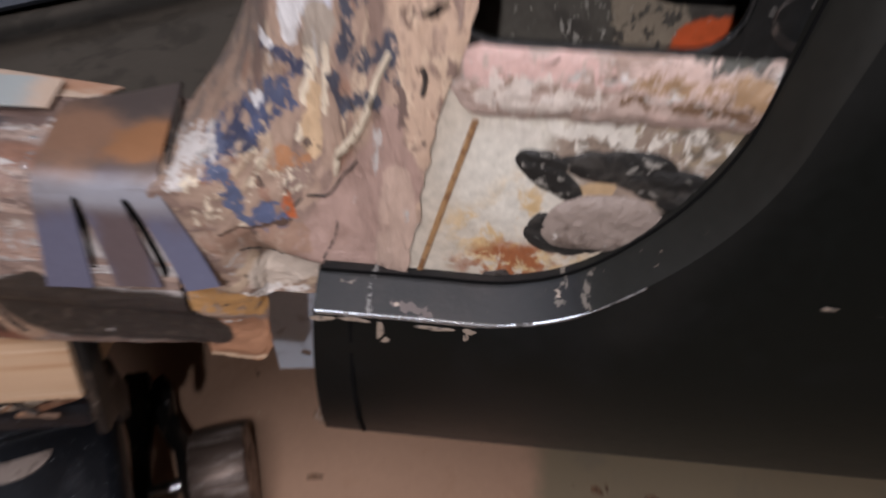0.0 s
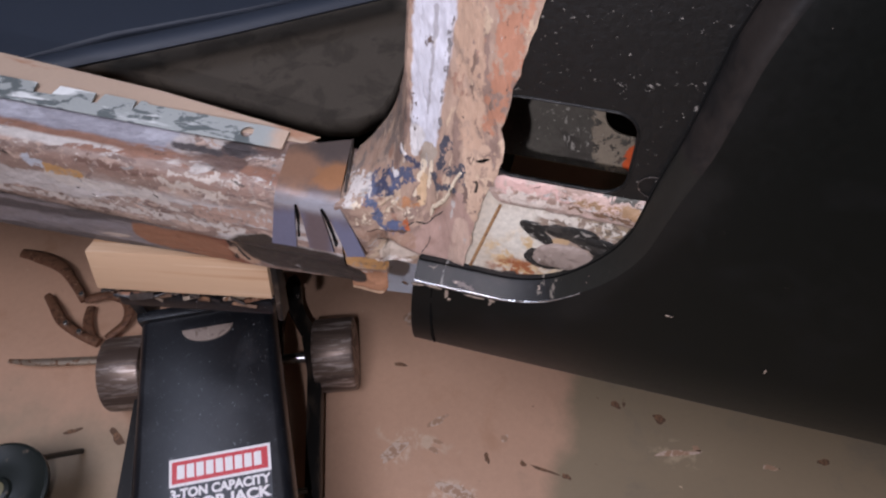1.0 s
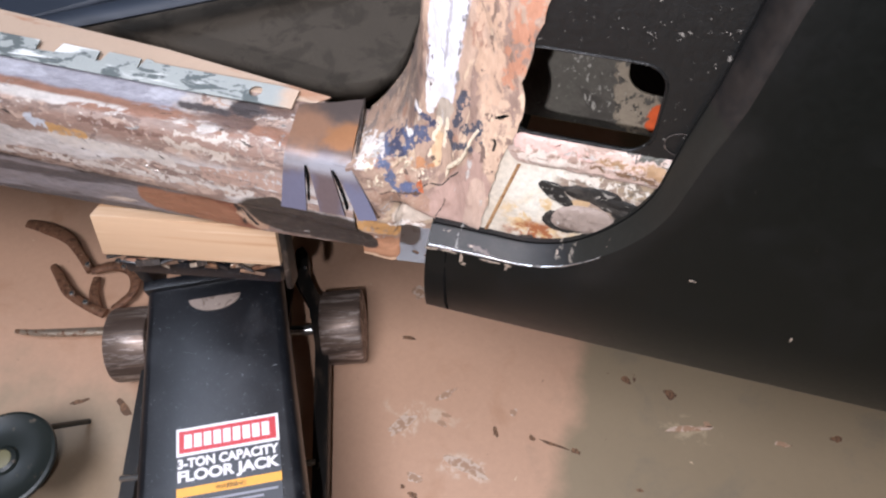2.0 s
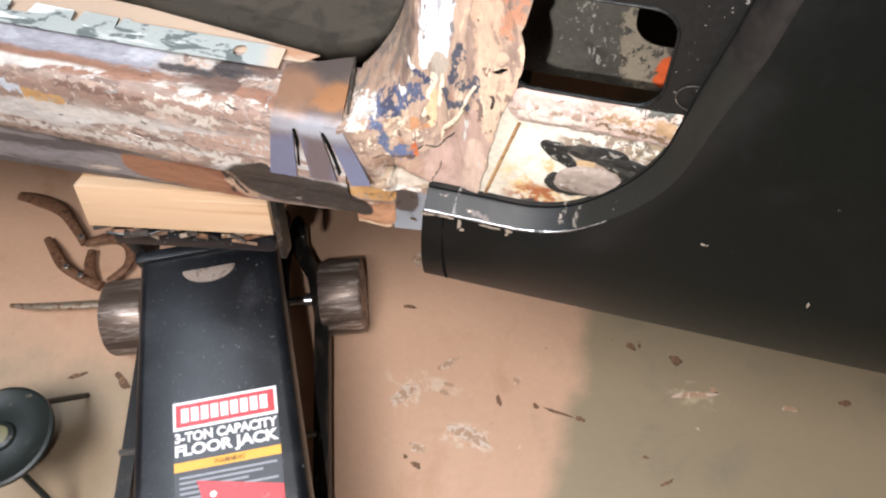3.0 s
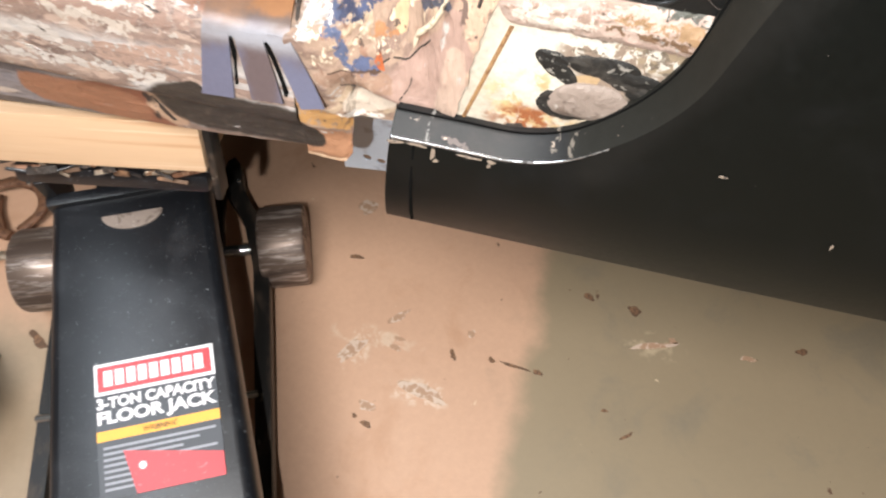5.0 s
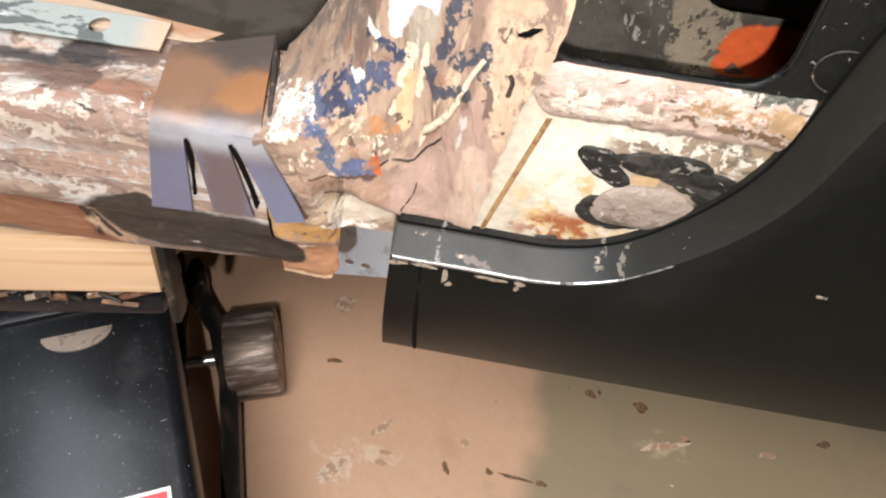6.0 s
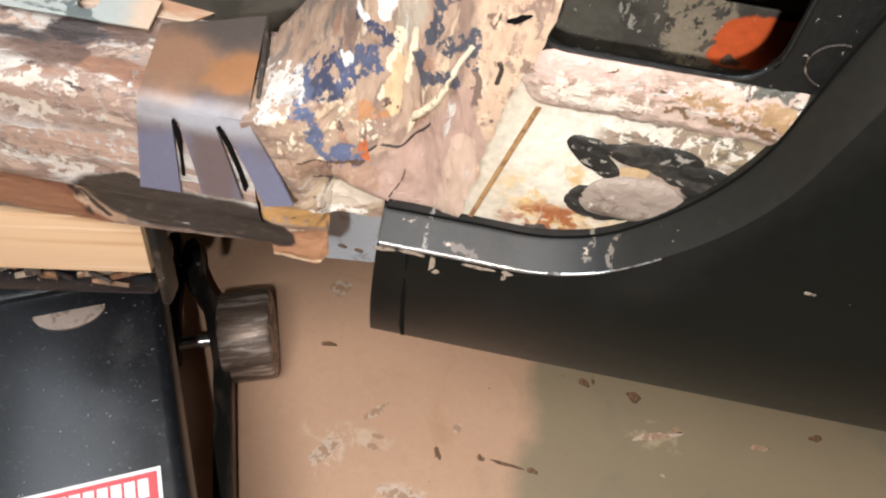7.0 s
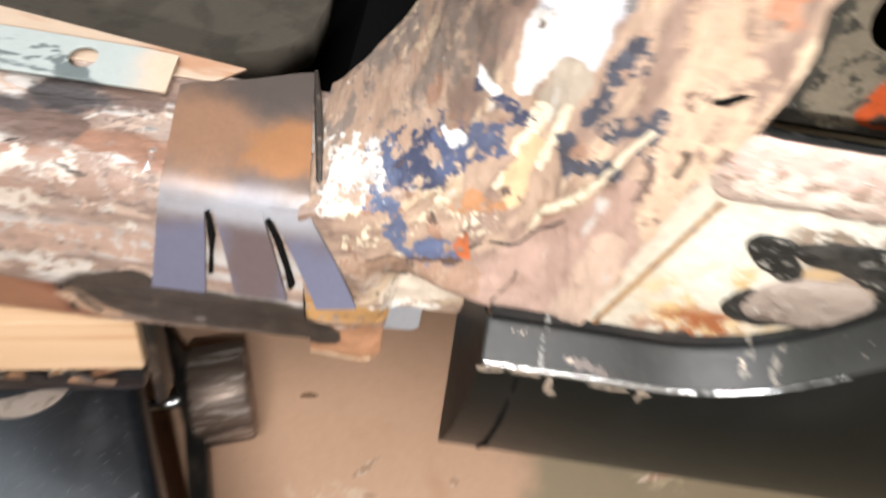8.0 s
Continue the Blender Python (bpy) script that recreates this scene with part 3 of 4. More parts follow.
M_CHIP = surface("white_paint_splash", rgb(204, 182, 164), [(rgb(172, 138, 112), ("n", 120, 0.46, 0.54, (1, 1, 1), 3), 0.6, 0.0)], rough=0.55, bump=0.3)
M_DEBRIS = surface("dark_rust_flake", rgb(96, 72, 54), [(rgb(130, 96, 70), ("n", 150, 0.55, 0.65, (1, 1, 1), 3), 0.7, 0.0)], rough=0.7, bump=0.6)
M_WOOD = surface("pine_board", rgb(194, 162, 130), [
    (rgb(180, 142, 106), ("n", 60, 0.5, 0.64, (0.06, 1, 1.2), 3), 0.6, 0.0), (rgb(204, 176, 146), ("n", 110, 0.54, 0.64, (0.05, 1, 1.4), 5), 0.6, 0.0)],
    rough=0.62, grain=0.07, stretch=(0.06, 1, 1), bump=0.2)
M_JACK = surface("gloss_black_enamel", rgb(19, 21, 25), [
    (rgb(34, 36, 40), ("n", 22, 0.45, 0.7, (1, 1, 1), 5), 0.42, 0.0),
    (rgb(60, 62, 66), ("n", 420, 0.62, 0.68, (1, 1, 1), 33), 0.5, 0.0),
    (rgb(150, 152, 156), ("n", 420, 0.68, 0.69, (1, 1, 1), 3), 0.4, 0.1)],
    rough=0.33, grain=0.14, bump=0.30, bump_scale=420, dist=0.0004, spec=0.6)
M_FRAME = surface("dusty_black_frame", rgb(24, 22, 20), [(rgb(58, 48, 40), ("n", 60, 0.5, 0.62, (1, 0.3, 1), 3), 0.5, 0.0), (rgb(120, 112, 104), ("n", 200, 0.68, 0.7, (1, 0.4, 1), 8), 0.35, 0.3)], rough=0.42, grain=0.15, bump=0.3)
M_ROLLER = surface("scuffed_steel_roller", rgb(118, 102, 92), [
    (rgb(176, 164, 156), ("n", 150, 0.48, 0.62, (0.15, 1, 1), 3), 0.36, 0.5), (rgb(84, 70, 62), ("n", 60, 0.48, 0.6, (0.1, 1, 1), 6), 0.5, 0.3)],
    rough=0.4, metal=0.5, bump=0.4)
M_STEEL = surface("bright_axle_steel", rgb(190, 190, 188), rough=0.25, metal=0.9, bump=0.1)
M_RUSTY = surface("rusty_tool_steel", rgb(128, 92, 70), [(rgb(92, 64, 48), ("n", 120, 0.5, 0.6, (1, 1, 1), 3), 0.6, 0.3), (rgb(170, 140, 116), ("n", 160, 0.6, 0.66, (1, 1, 1), 6), 0.3, 0.7)], rough=0.5, metal=0.3, bump=0.4)
M_TOOL = surface("worn_tool_chrome", rgb(168, 152, 134), [(rgb(120, 86, 60), ("n", 120, 0.52, 0.62, (1, 1, 1), 3), 0.5, 0.3)], rough=0.35, metal=0.6, bump=0.3)
M_RED = surface("red_decal", rgb(188, 40, 46), [(rgb(206, 92, 92), ("n", 200, 0.6, 0.7, (1, 1, 1), 3), 0.4, 0.0)], rough=0.35, bump=0.03)
M_WHITE = surface("white_decal", rgb(226, 222, 222), rough=0.4, bump=0.03)
M_AMBER = surface("amber_decal", rgb(232, 164, 44), rough=0.4, bump=0.03)
M_DECAL = surface("dark_decal", rgb(40, 40, 44), rough=0.35, bump=0.03)
M_PRINT = surface("grey_print", rgb(140, 140, 146), rough=0.4, bump=0.03)
M_WALL = surface("plain_garage_wall", rgb(150, 140, 126), rough=0.85, bump=0.3, bump_scale=60)
M_BLUETRIM = surface("blue_grey_trim", rgb(44, 52, 64), rough=0.6, bump=0.3)
M_OLIVE = surface("olive_hub_paint", rgb(112, 108, 80), rough=0.5, bump=0.3)
M_STAND = surface("dark_green_black_paint", rgb(30, 36, 34), [(rgb(58, 92, 62), ("s", (-0.50, 0.075, 0.1), (0.03, 0.02, 0.05), 0.3, 0.3, 60, 3), 0.4, 0.0), (rgb(92, 82, 70), ("n", 120, 0.62, 0.7, (1, 1, 1), 5), 0.5, 0.0)], rough=0.4, bump=0.3)


# ---- building helpers ----
def link(name, bm, material, parent=None, label="", smooth=True):
    me = bpy.data.meshes.new(name)
    bmesh.ops.recalc_face_normals(bm, faces=bm.faces)
    bm.to_mesh(me)
    bm.free()
    me.materials.append(material)
    if smooth:
        for p in me.polygons:
            p.use_smooth = True
        me.set_sharp_from_angle(angle=radians(38))
    ob = new(name, me)
    if parent:
        ob.parent = parent
    if label:
        ob["label"] = label
    return ob


def part(name, bm, material, parent, label="", smooth=True):
    return link(name, bm, material, parent, label, smooth)


def thing(name, at, label, category, group="", turn=0.0):
    ob = new(name)
    ob.empty_display_size = 0.05
    ob.matrix_world = pose(*at, 0, 0, turn)
    return tagged(ob, label, category, group)


def box(lo, hi, bevel=0.0, m=None, seg=2):
    bm = bmesh.new()
    bmesh.ops.create_cube(bm, size=1.0)
    for v in bm.verts:
        v.co = Vector([lo[i] + (v.co[i] + 0.5) * (hi[i] - lo[i]) for i in range(3)])
    if bevel:
        bmesh.ops.bevel(bm, geom=bm.edges[:], offset=bevel, segments=seg, profile=0.6, affect="EDGES")
    if m:
        bmesh.ops.transform(bm, matrix=m, verts=bm.verts)
    return bm


def drum(r, length, bevel, m, n=40, hole=0.0):
    """A round body along x, with rounded rims."""
    prof = [(0, hole), (0, r - bevel), (bevel * 0.3, r - bevel * 0.3), (bevel, r), (length - bevel, r), (length - bevel * 0.3, r - bevel * 0.3), (length, r - bevel), (length, hole)]
    bm = bmesh.new()
    rings = [[bm.verts.new((x - length / 2, q * math.cos(2 * math.pi * i / n), q * math.sin(2 * math.pi * i / n))) for i in range(n)] for x, q in prof]
    for a, b in zip(rings, rings[1:]):
        for i in range(n):
            bm.faces.new((a[i], a[(i + 1) % n], b[(i + 1) % n], b[i]))
    bm.faces.new(rings[0]), bm.faces.new(rings[-1])
    bmesh.ops.remove_doubles(bm, verts=bm.verts, dist=1e-6)
    bmesh.ops.transform(bm, matrix=m, verts=bm.verts)
    return bm


def tube(points, radii, n=10, flat=1.0):
    """A round rod through points; flat squashes it in z."""
    bm, rings = bmesh.new(), []
    pts = [Vector(p) for p in points]
    for i, p in enumerate(pts):
        d = (pts[min(i + 1, len(pts) - 1)] - pts[max(i - 1, 0)]).normalized()
        side = d.cross(Vector((0, 0, 1))).normalized() if abs(d.z) < 0.95 else Vector((1, 0, 0))
        up = side.cross(d)
        r = float(radii[i] if isinstance(radii, (list, tuple)) else radii)
        rings.append([bm.verts.new(p + r * (math.cos(2 * math.pi * k / n) * side + flat * math.sin(2 * math.pi * k / n) * up)) for k in range(n)])
    for a, b in zip(rings, rings[1:]):
        for k in range(n):
            bm.faces.new((a[k], a[(k + 1) % n], b[(k + 1) % n], b[k]))
    bm.faces.new(rings[0]), bm.faces.new(rings[-1])
    return bm


def curve_points(ctrl, n):
    """n points, evenly by length, on a smooth curve through the control points."""
    c = np.array(ctrl, float)
    c = np.vstack([2 * c[0] - c[1], c, 2 * c[-1] - c[-2]])
    out = []
    for i in range(1, len(c) - 2):
        for t in np.linspace(0, 1, 24, endpoint=False):
            out.append(0.5 * (2 * c[i] + (c[i + 1] - c[i - 1]) * t + (2 * c[i - 1] - 5 * c[i] + 4 * c[i + 1] - c[i + 2]) * t ** 2 + (3 * c[i] - c[i - 1] - 3 * c[i + 1] + c[i + 2]) * t ** 3))
    out.append(c[-2])
    out = np.array(out)
    s = np.concatenate([[0], np.cumsum(np.linalg.norm(np.diff(out, axis=0), axis=1))])
    return np.stack([np.interp(np.linspace(0, s[-1], n), s, out[:, k]) for k in range(out.shape[1])], 1)


def sheet(rows, thick=0.0, flow=None):
    """A mesh from rows of points; thick gives it a back along its normals; flow keeps the way along and across the sheet."""
    bm = bmesh.new()
    lay = bm.verts.layers.float_vector.new("flow") if flow else None
    g = [[bm.verts.new(p) for p in r] for r in rows]
    if flow:
        for vr, fr in zip(g, flow):
            for v, q in zip(vr, fr):
                v[lay] = q
    for a, b in zip(g, g[1:]):
        for i in range(len(a) - 1):
            bm.faces.new((a[i], a[i + 1], b[i + 1], b[i]))
    if thick:
        bm.normal_update()
        bmesh.ops.solidify(bm, geom=bm.faces[:], thickness=thick)
    return bm


def plate(outline, holes, thick, place):
    """A flat plate with holes: outlines in two axes, laid into the world by place(u, v, w)."""
    cu = bpy.data.curves.new("outline", "CURVE")
    cu.dimensions, cu.fill_mode, cu.extrude = "2D", "BOTH", thick / 2
    for loop in (outline, *holes):
        sp = cu.splines.new("POLY")
        sp.points.add(len(loop) - 1)
        for q, p in zip(sp.points, loop):
            q.co = (p[0], p[1], 0, 1)
        sp.use_cyclic_u = True
    ob = bpy.data.objects.new("outline", cu)
    scene.collection.objects.link(ob)
    dg = bpy.context.evaluated_depsgraph_get()
    me = bpy.data.meshes.new_from_object(ob.evaluated_get(dg))
    bpy.data.objects.remove(ob)
    bpy.data.curves.remove(cu)
    bm = bmesh.new()
    bm.from_mesh(me)
    bpy.data.meshes.remove(me)
    bmesh.ops.remove_doubles(bm, verts=bm.verts, dist=1e-6)
    for v in bm.verts:
        v.co = place(*v.co)
    return bm


def rounded(x0, z0, x1, z1, r, n=6):
    out = []
    for cx, cz, a in ((x1 - r, z0 + r, -90), (x1 - r, z1 - r, 0), (x0 + r, z1 - r, 90), (x0 + r, z0 + r, 180)):
        out += [(cx + r * math.cos(radians(a + 90 * i / n)), cz + r * math.sin(radians(a + 90 * i / n))) for i in range(n + 1)]
    return out


def blob(cx, cz, rx, rz, rough, seed, n=28):
    """A ragged round outline."""
    rnd = random.Random(seed)
    ph = [rnd.uniform(0, 6.28) for _ in range(5)]
    out = []
    for i in range(n):
        a = 2 * math.pi * i / n
        k = 1 + rough * sum(math.sin((j + 2) * a + ph[j]) / (j + 1.5) for j in range(5))
        out.append((cx + rx * k * math.cos(a), cz + rz * k * math.sin(a)))
    return out


def lump(cx, cz, rx, rz, rough, seed, off, high, bumpy=0.0012, n=44, turn=0.0):
    """A raised uneven patch on the car's side: a ragged disc, domed at its rim."""
    rim = blob(0, 0, rx, rz, rough, seed, n)
    ca, sa = math.cos(radians(turn)), math.sin(radians(turn))
    rows = []
    for k in (1.0, 1.0, 0.97, 0.92, 0.82, 0.68, 0.52, 0.36, 0.2, 0.06):
        row = []
        for i in list(range(n)) + [0]:
            u, v = rim[i][0] * k, rim[i][1] * k
            x, z = cx + ca * u - sa * v, cz + sa * u + ca * v
            h = high * (1 - k ** 5) + (0 if k == 1.0 else ragged((x, 0.1 * seed, z), 170, bumpy, seed))
            row.append((x, side(z) + off + (0.003 if not rows else 0.0) - h, z))
        rows.append(row)
    bm = sheet(rows)
    bmesh.ops.contextual_create(bm, geom=[v for v in bm.verts[-(n + 1):]])
    bmesh.ops.remove_doubles(bm, verts=bm.verts, dist=1e-6)
    return bm


def ragged(p, scale, amp, seed=0.0):
    return amp * noise.fractal(Vector(p) * scale + Vector((seed, seed, seed)), 0.6, 2.0, 4)


def side(z):
    """Depth of the car's side at a height: the raised car leans inward."""
    return 0.136 + 0.09 * (z - 0.437)


def on_side(off):
    return lambda u, v, w: Vector((u, side(v) + off - w, v))


# ---- the garage ----
def wall(name, lo, hi):
    return tagged(link(name, box(lo, hi), M_WALL, smooth=False), "plain painted garage wall", "wall", kind="structure")


bm = bmesh.new()
bmesh.ops.create_grid(bm, x_segments=1, y_segments=1, size=3.6)
tagged(link("floor", bm, M_FLOOR, smooth=False), "stained concrete garage floor with paint splashes, light and shade painted into its colour", "floor", kind="structure")
for nm, lo, hi in (("wall_north", (-3.6, 3.5, 0), (3.6, 3.6, 2.5)), ("wall_south", (-3.6, -3.6, 0), (3.6, -3.5, 2.5)),
                   ("wall_east", (3.5, -3.5, 0), (3.6, 3.5, 2.5)), ("wall_west", (-3.6, -3.5, 0), (-3.5, 3.5, 2.5))):
    wall(nm, lo, hi)
tagged(link("ceiling", box((-3.6, -3.6, 2.5), (3.6, 3.6, 2.6)), M_WALL, smooth=False), "plain garage ceiling", "ceiling", kind="structure")

# ---- the car ----
car = thing("car_body", (0, 0, 0), "stripped car body with a rusted sill, half sanded and patched", "car")


def rocker():
    rows, flow = [], []
    for x in np.concatenate([np.linspace(-1.3, -0.42, 40, endpoint=False), np.linspace(-0.42, -0.086, 130)]):
        low = 0.438 + 0.1 * (x + 0.08)
        sec = [(0.214, 0.462), (0.207, 0.512), (0.2055, 0.525), (0.203, 0.5275), (0.197, 0.5268), (0.189, 0.5257), (0.184, 0.5248), (0.1795, 0.5248), (0.174, 0.5246), (0.169, 0.5240), (0.165, 0.5225), (0.162, 0.519),
               (0.1605, 0.514), (0.1595, 0.505), (0.1585, 0.495), (0.1575, 0.485), (0.157, 0.476), (0.1575, 0.469), (0.160, 0.465), (0.163, 0.461), (0.165, low + 0.012), (0.166, low + 0.003), (0.169, low), (0.19, low + 0.002), (0.25, low + 0.02)]
        fine = curve_points(sec, 64)
        row = []
        for y, z in fine:
            d = ragged((x * 0.35, y, z), 60, 0.0012) + ragged((x * 0.6, y, z), 240, 0.0005, 5)
            row.append((x, y - d * 0.7, z + d * 0.5))
        rows.append(row)
        flow.append([(x, 0.0034 * j, 0.0) for j in range(64)])
    return sheet(rows, 0.0, flow)


part("rocker_panel", rocker(), M_ROCKER, car, "worn rocker panel with flaking pale paint and rust")


SKIN = []


def skin_y(x, z):
    """Depth of the pillar skin at a place on the car's side."""
    return min(SKIN, key=lambda q: (q[0] - x) ** 2 + (q[2] - z) ** 2)[1]


def corner():
    edge = curve_points([(-0.086, 0.5285), (-0.073, 0.5445), (-0.0615, 0.565), (-0.054, 0.59), (-0.05, 0.615), (-0.046, 0.64), (-0.04, 0.70), (-0.03, 0.80), (-0.02, 0.95)], 150)
    crest = curve_points([(-0.086, 0.524), (-0.066, 0.530), (-0.050, 0.545), (-0.042, 0.565), (-0.039, 0.59), (-0.038, 0.62), (-0.036, 0.65), (-0.030, 0.72), (-0.018, 0.82), (-0.008, 0.95)], 150)
    outer = curve_points([(-0.086, 0.4385), (-0.072, 0.4388), (-0.0632, 0.4405), (-0.0610, 0.455), (-0.0585, 0.4740), (-0.045, 0.4770), (-0.034, 0.4795), (-0.018, 0.483), (-0.008, 0.490), (-0.0055, 0.51), (0.0005, 0.55), (0.0045, 0.568), (0.0105, 0.586), (0.0122, 0.598), (0.0112, 0.612), (0.0145, 0.634), (0.0190, 0.655), (0.032, 0.72), (0.04, 0.82), (0.05, 0.95)], 150)
    rows, flow = [], []
    for i, (e, c, o) in enumerate(zip(edge, crest, outer)):
        u = i / 149
        o = o + np.array((ragged((0.3, o[1], 0.1), 130, 0.0016, 9), 0.0))
        row, calm = [], [1.0] * 23
        turn = min(1, max(0, (u - 0.12) / 0.25))
        turn = turn * turn * (3 - 2 * turn)
        row.append((e[0], 0.235, e[1] - 0.03 * (1 - turn)))
        ce = side(c[1]) + 0.0165
        for v in np.linspace(0, 1, 22, endpoint=False):
            p = (1 - v) * e + v * c
            round_in = 1 - (1 - v) ** 1.5
            row.append((p[0], 0.207 + (ce - 0.207) * round_in, p[1]))
        for v in np.linspace(0, 1, 60):
            p = (1 - v) * c + v * o
            s = v * v * (3 - 2 * v)
            k = min(1, max(0, (p[0] + 0.078) / 0.043))
            k = k * k * (3 - 2 * k) * min(1, max(0, (p[1] - 0.497) / 0.013))
            y = side(p[1]) + 0.0165 + (0.025 * (1 - k) + 0.0035 * k - 0.0165) * s
            y -= 0.0020 * min(1, max(0, (-0.062 - p[0]) / 0.02)) * min(1, max(0, (p[1] - 0.462) / 0.006)) * min(1, max(0, (0.512 - p[1]) / 0.015))
            groove = turn * math.exp(-((v - 0.42) / 0.06) ** 2) * 0.004 * (1 - 0.9 * k)
            row.append((p[0], y + groove, p[1]))
            calm.append(1 - 0.65 * s * k)
        rows.append([(x, y - q * ragged((x, y, z * 0.7), 70, 0.0016) - q * ragged((x, y, z), 260, 0.0006, 3), z) for (x, y, z), q in zip(row, calm)])
        SKIN.extend(rows[-1][23:])
        flow.append([(u * 0.42, 0.0009 * j, 0.3) for j in range(len(row))])
    return sheet(rows, 0.0, flow)


pillar = part("door_pillar", corner(), M_PILLARS[0], car, "sanded door pillar base with filler, blue paint and white stripe")
for m in M_PILLARS[1:]:
    pillar.data.materials.append(m)
for p in pillar.data.polygons:
    p.material_index = next(i for i, q in enumerate(PILLAR_ZONES) if q[0] <= p.center.x < q[1] and p.center.z < q[3])


# inner quarter panel with its cut-out
hole = rounded(0.006, 0.584, 0.0695, 0.6295, 0.011)
shell = [(-0.009, 0.47), (0.30, 0.47), (0.30, 0.95), (0.03, 0.95), (0.012, 0.70), (0.004, 0.60), (-0.009, 0.52)]
part("inner_quarter_panel", plate(shell, [hole], 0.0016, on_side(0.006)), M_INNER, car, "inner quarter panel, cream below and black above, with a rounded cut-out", smooth=False)
part("cut_out_rim", tube([(p[0], side(p[1]) + 0.0055, p[1]) for p in rounded(0.0055, 0.5835, 0.07, 0.63, 0.0115) + [(0.0585, 0.5835)]], 0.0008, 8), M_INNER, car)
def ridge():
    rows = []
    prof = curve_points([(0.5838, 0.0062), (0.582, 0.0040), (0.578, 0.0030), (0.575, 0.0026), (0.571, 0.0026), (0.567, 0.0036), (0.5635, 0.0060)], 26)
    for x in np.linspace(0.002, 0.088, 70):
        tuck = 0.0028 * min(1.0, max(0.0, (0.013 - x) / 0.007))
        rows.append([(x, side(z) + off - ragged((x, off, z), 90, 0.0005, 7) - ragged((x, off, z), 300, 0.0004, 2), z) for z, off in [(q[0], q[1] + tuck) for q in prof]])
    return sheet(rows)


part("ridge", ridge(), M_RIDGE, car, "scraped pinkish ridge below the cut-out")
# wheelhouse wall behind it
oval = rounded(0.054, 0.5645, 0.104, 0.612, 0.014)
part("wheelhouse_wall", plate([(-0.04, 0.536), (0.3, 0.536), (0.3, 0.95), (-0.04, 0.95)], [oval], 0.0015, lambda u, v, w: Vector((u, 0.215 - w, v))), M_HOUSE, car, "grey wheelhouse wall with orange primer and an oval hole", smooth=False)
part("wheelhouse_shade", box((-0.05, 0.30, 0.46), (0.35, 0.304, 0.95)), M_DARK, car, smooth=False)
part("cut_out_shade", box((0.004, 0.160, 0.506), (0.3, 0.213, 0.509)), M_DARK, car, smooth=False)


def quarter():
    """Black outer skin: a lip along the cut edge, a rounded ridge, then the face."""
    edge = curve_points([(-0.0305, 0.5125), (0.0, 0.5125), (0.023, 0.5127), (0.042, 0.5190), (0.0570, 0.5315), (0.0695, 0.5475), (0.0770, 0.564), (0.0803, 0.582), (0.0835, 0.602), (0.0885, 0.627), (0.0925, 0.655), (0.0975, 0.685), (0.119, 0.76), (0.17, 0.95)], 140)
    outer = curve_points([(-0.035, 0.437), (0.05, 0.4368), (0.16, 0.4375), (0.28, 0.441), (0.42, 0.446), (0.6, 0.455), (0.8, 0.47), (0.9, 0.52), (0.92, 0.6), (0.92, 0.72), (0.92, 0.84), (0.92, 0.95)], 140)
    tang = np.gradient(edge, axis=0)
    tang /= np.linalg.norm(tang, axis=1)[:, None]
    lip, face = [], []
    for i in range(140):
        n = np.array((tang[i][1], -tang[i][0]))
        far = min(1, max(0, (i - 22) / 30))
        wide = 0.0056 + 0.0060 * far
        e, r = edge[i], edge[i] + n * wide
        y0, y1 = side(e[1]) + 0.0015, side(r[1]) - 0.0085
        row = [(e[0], y0 + 0.004, e[1])]
        for v in np.linspace(0, 1, 10):
            p = (1 - v) * e + v * r
            row.append((p[0], y0 + (y1 - y0) * ((1 - far) * v + far * math.sin(math.pi / 2 * v)), p[1]))
        lip.append(row)
        row = []
        for v in np.linspace(0, 1, 44) ** 1.6:
            p = (1 - v) * r + v * outer[i]
            d = np.linalg.norm(p - r)
            bulge = -0.0085 - 0.004 * (1 - math.exp(-d / 0.02))
            low = max(0.0, 1 - max(0.0, p[1] - 0.437) / 0.06) ** 2
            row.append((p[0], side(p[1]) + bulge * (1 - low), p[1]))
        face.append(row)
    return lip, face


lip, face = quarter()
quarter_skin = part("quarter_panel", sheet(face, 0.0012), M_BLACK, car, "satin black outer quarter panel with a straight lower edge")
end = [q for q in lip[0][1:]] + [q for q in face[0][1:]]
part("end_return", sheet([[(x, y, z) for x, y, z in end], [(x - 0.0065 * (z - 0.437) / 0.0755, side(z) + 0.002 + 0.033 * (z - 0.437) / 0.0755, z - 0.02 * (z - 0.437) / 0.0755) for x, y, z in end]], 0.0008), M_BLACK, quarter_skin, "folded end of the panel")
part("lip", sheet(lip), M_LIP, quarter_skin, "scuffed rolled lip along the cut edge")
part("edge_highlight", tube([(r[-1][0], r[-1][1] - 0.0004, r[-1][2] + 0.0001) for r in lip[:25]], [0.0008] * 14 + [0.0006] * 6 + [0.0003] * 5, 8), M_EDGE, quarter_skin, "thin bright rod standing in for the lip's edge highlight")
part("panel_gap", tube([(r[1][0], r[1][1] + 0.0002, r[1][2] + 0.0003) for r in lip[:90]], 0.0005, 6), M_DARK, quarter_skin, "dark gap along the panel edge")
part("cut_line", tube([(-0.0205, side(0.504) - 0.0086, 0.5045), (-0.021, side(0.48) - 0.0108, 0.48), (-0.0215, side(0.455) - 0.007, 0.455), (-0.022, side(0.44) - 0.0006, 0.4385)], 0.0009, 6), M_DARK, quarter_skin, "scribed cut line")
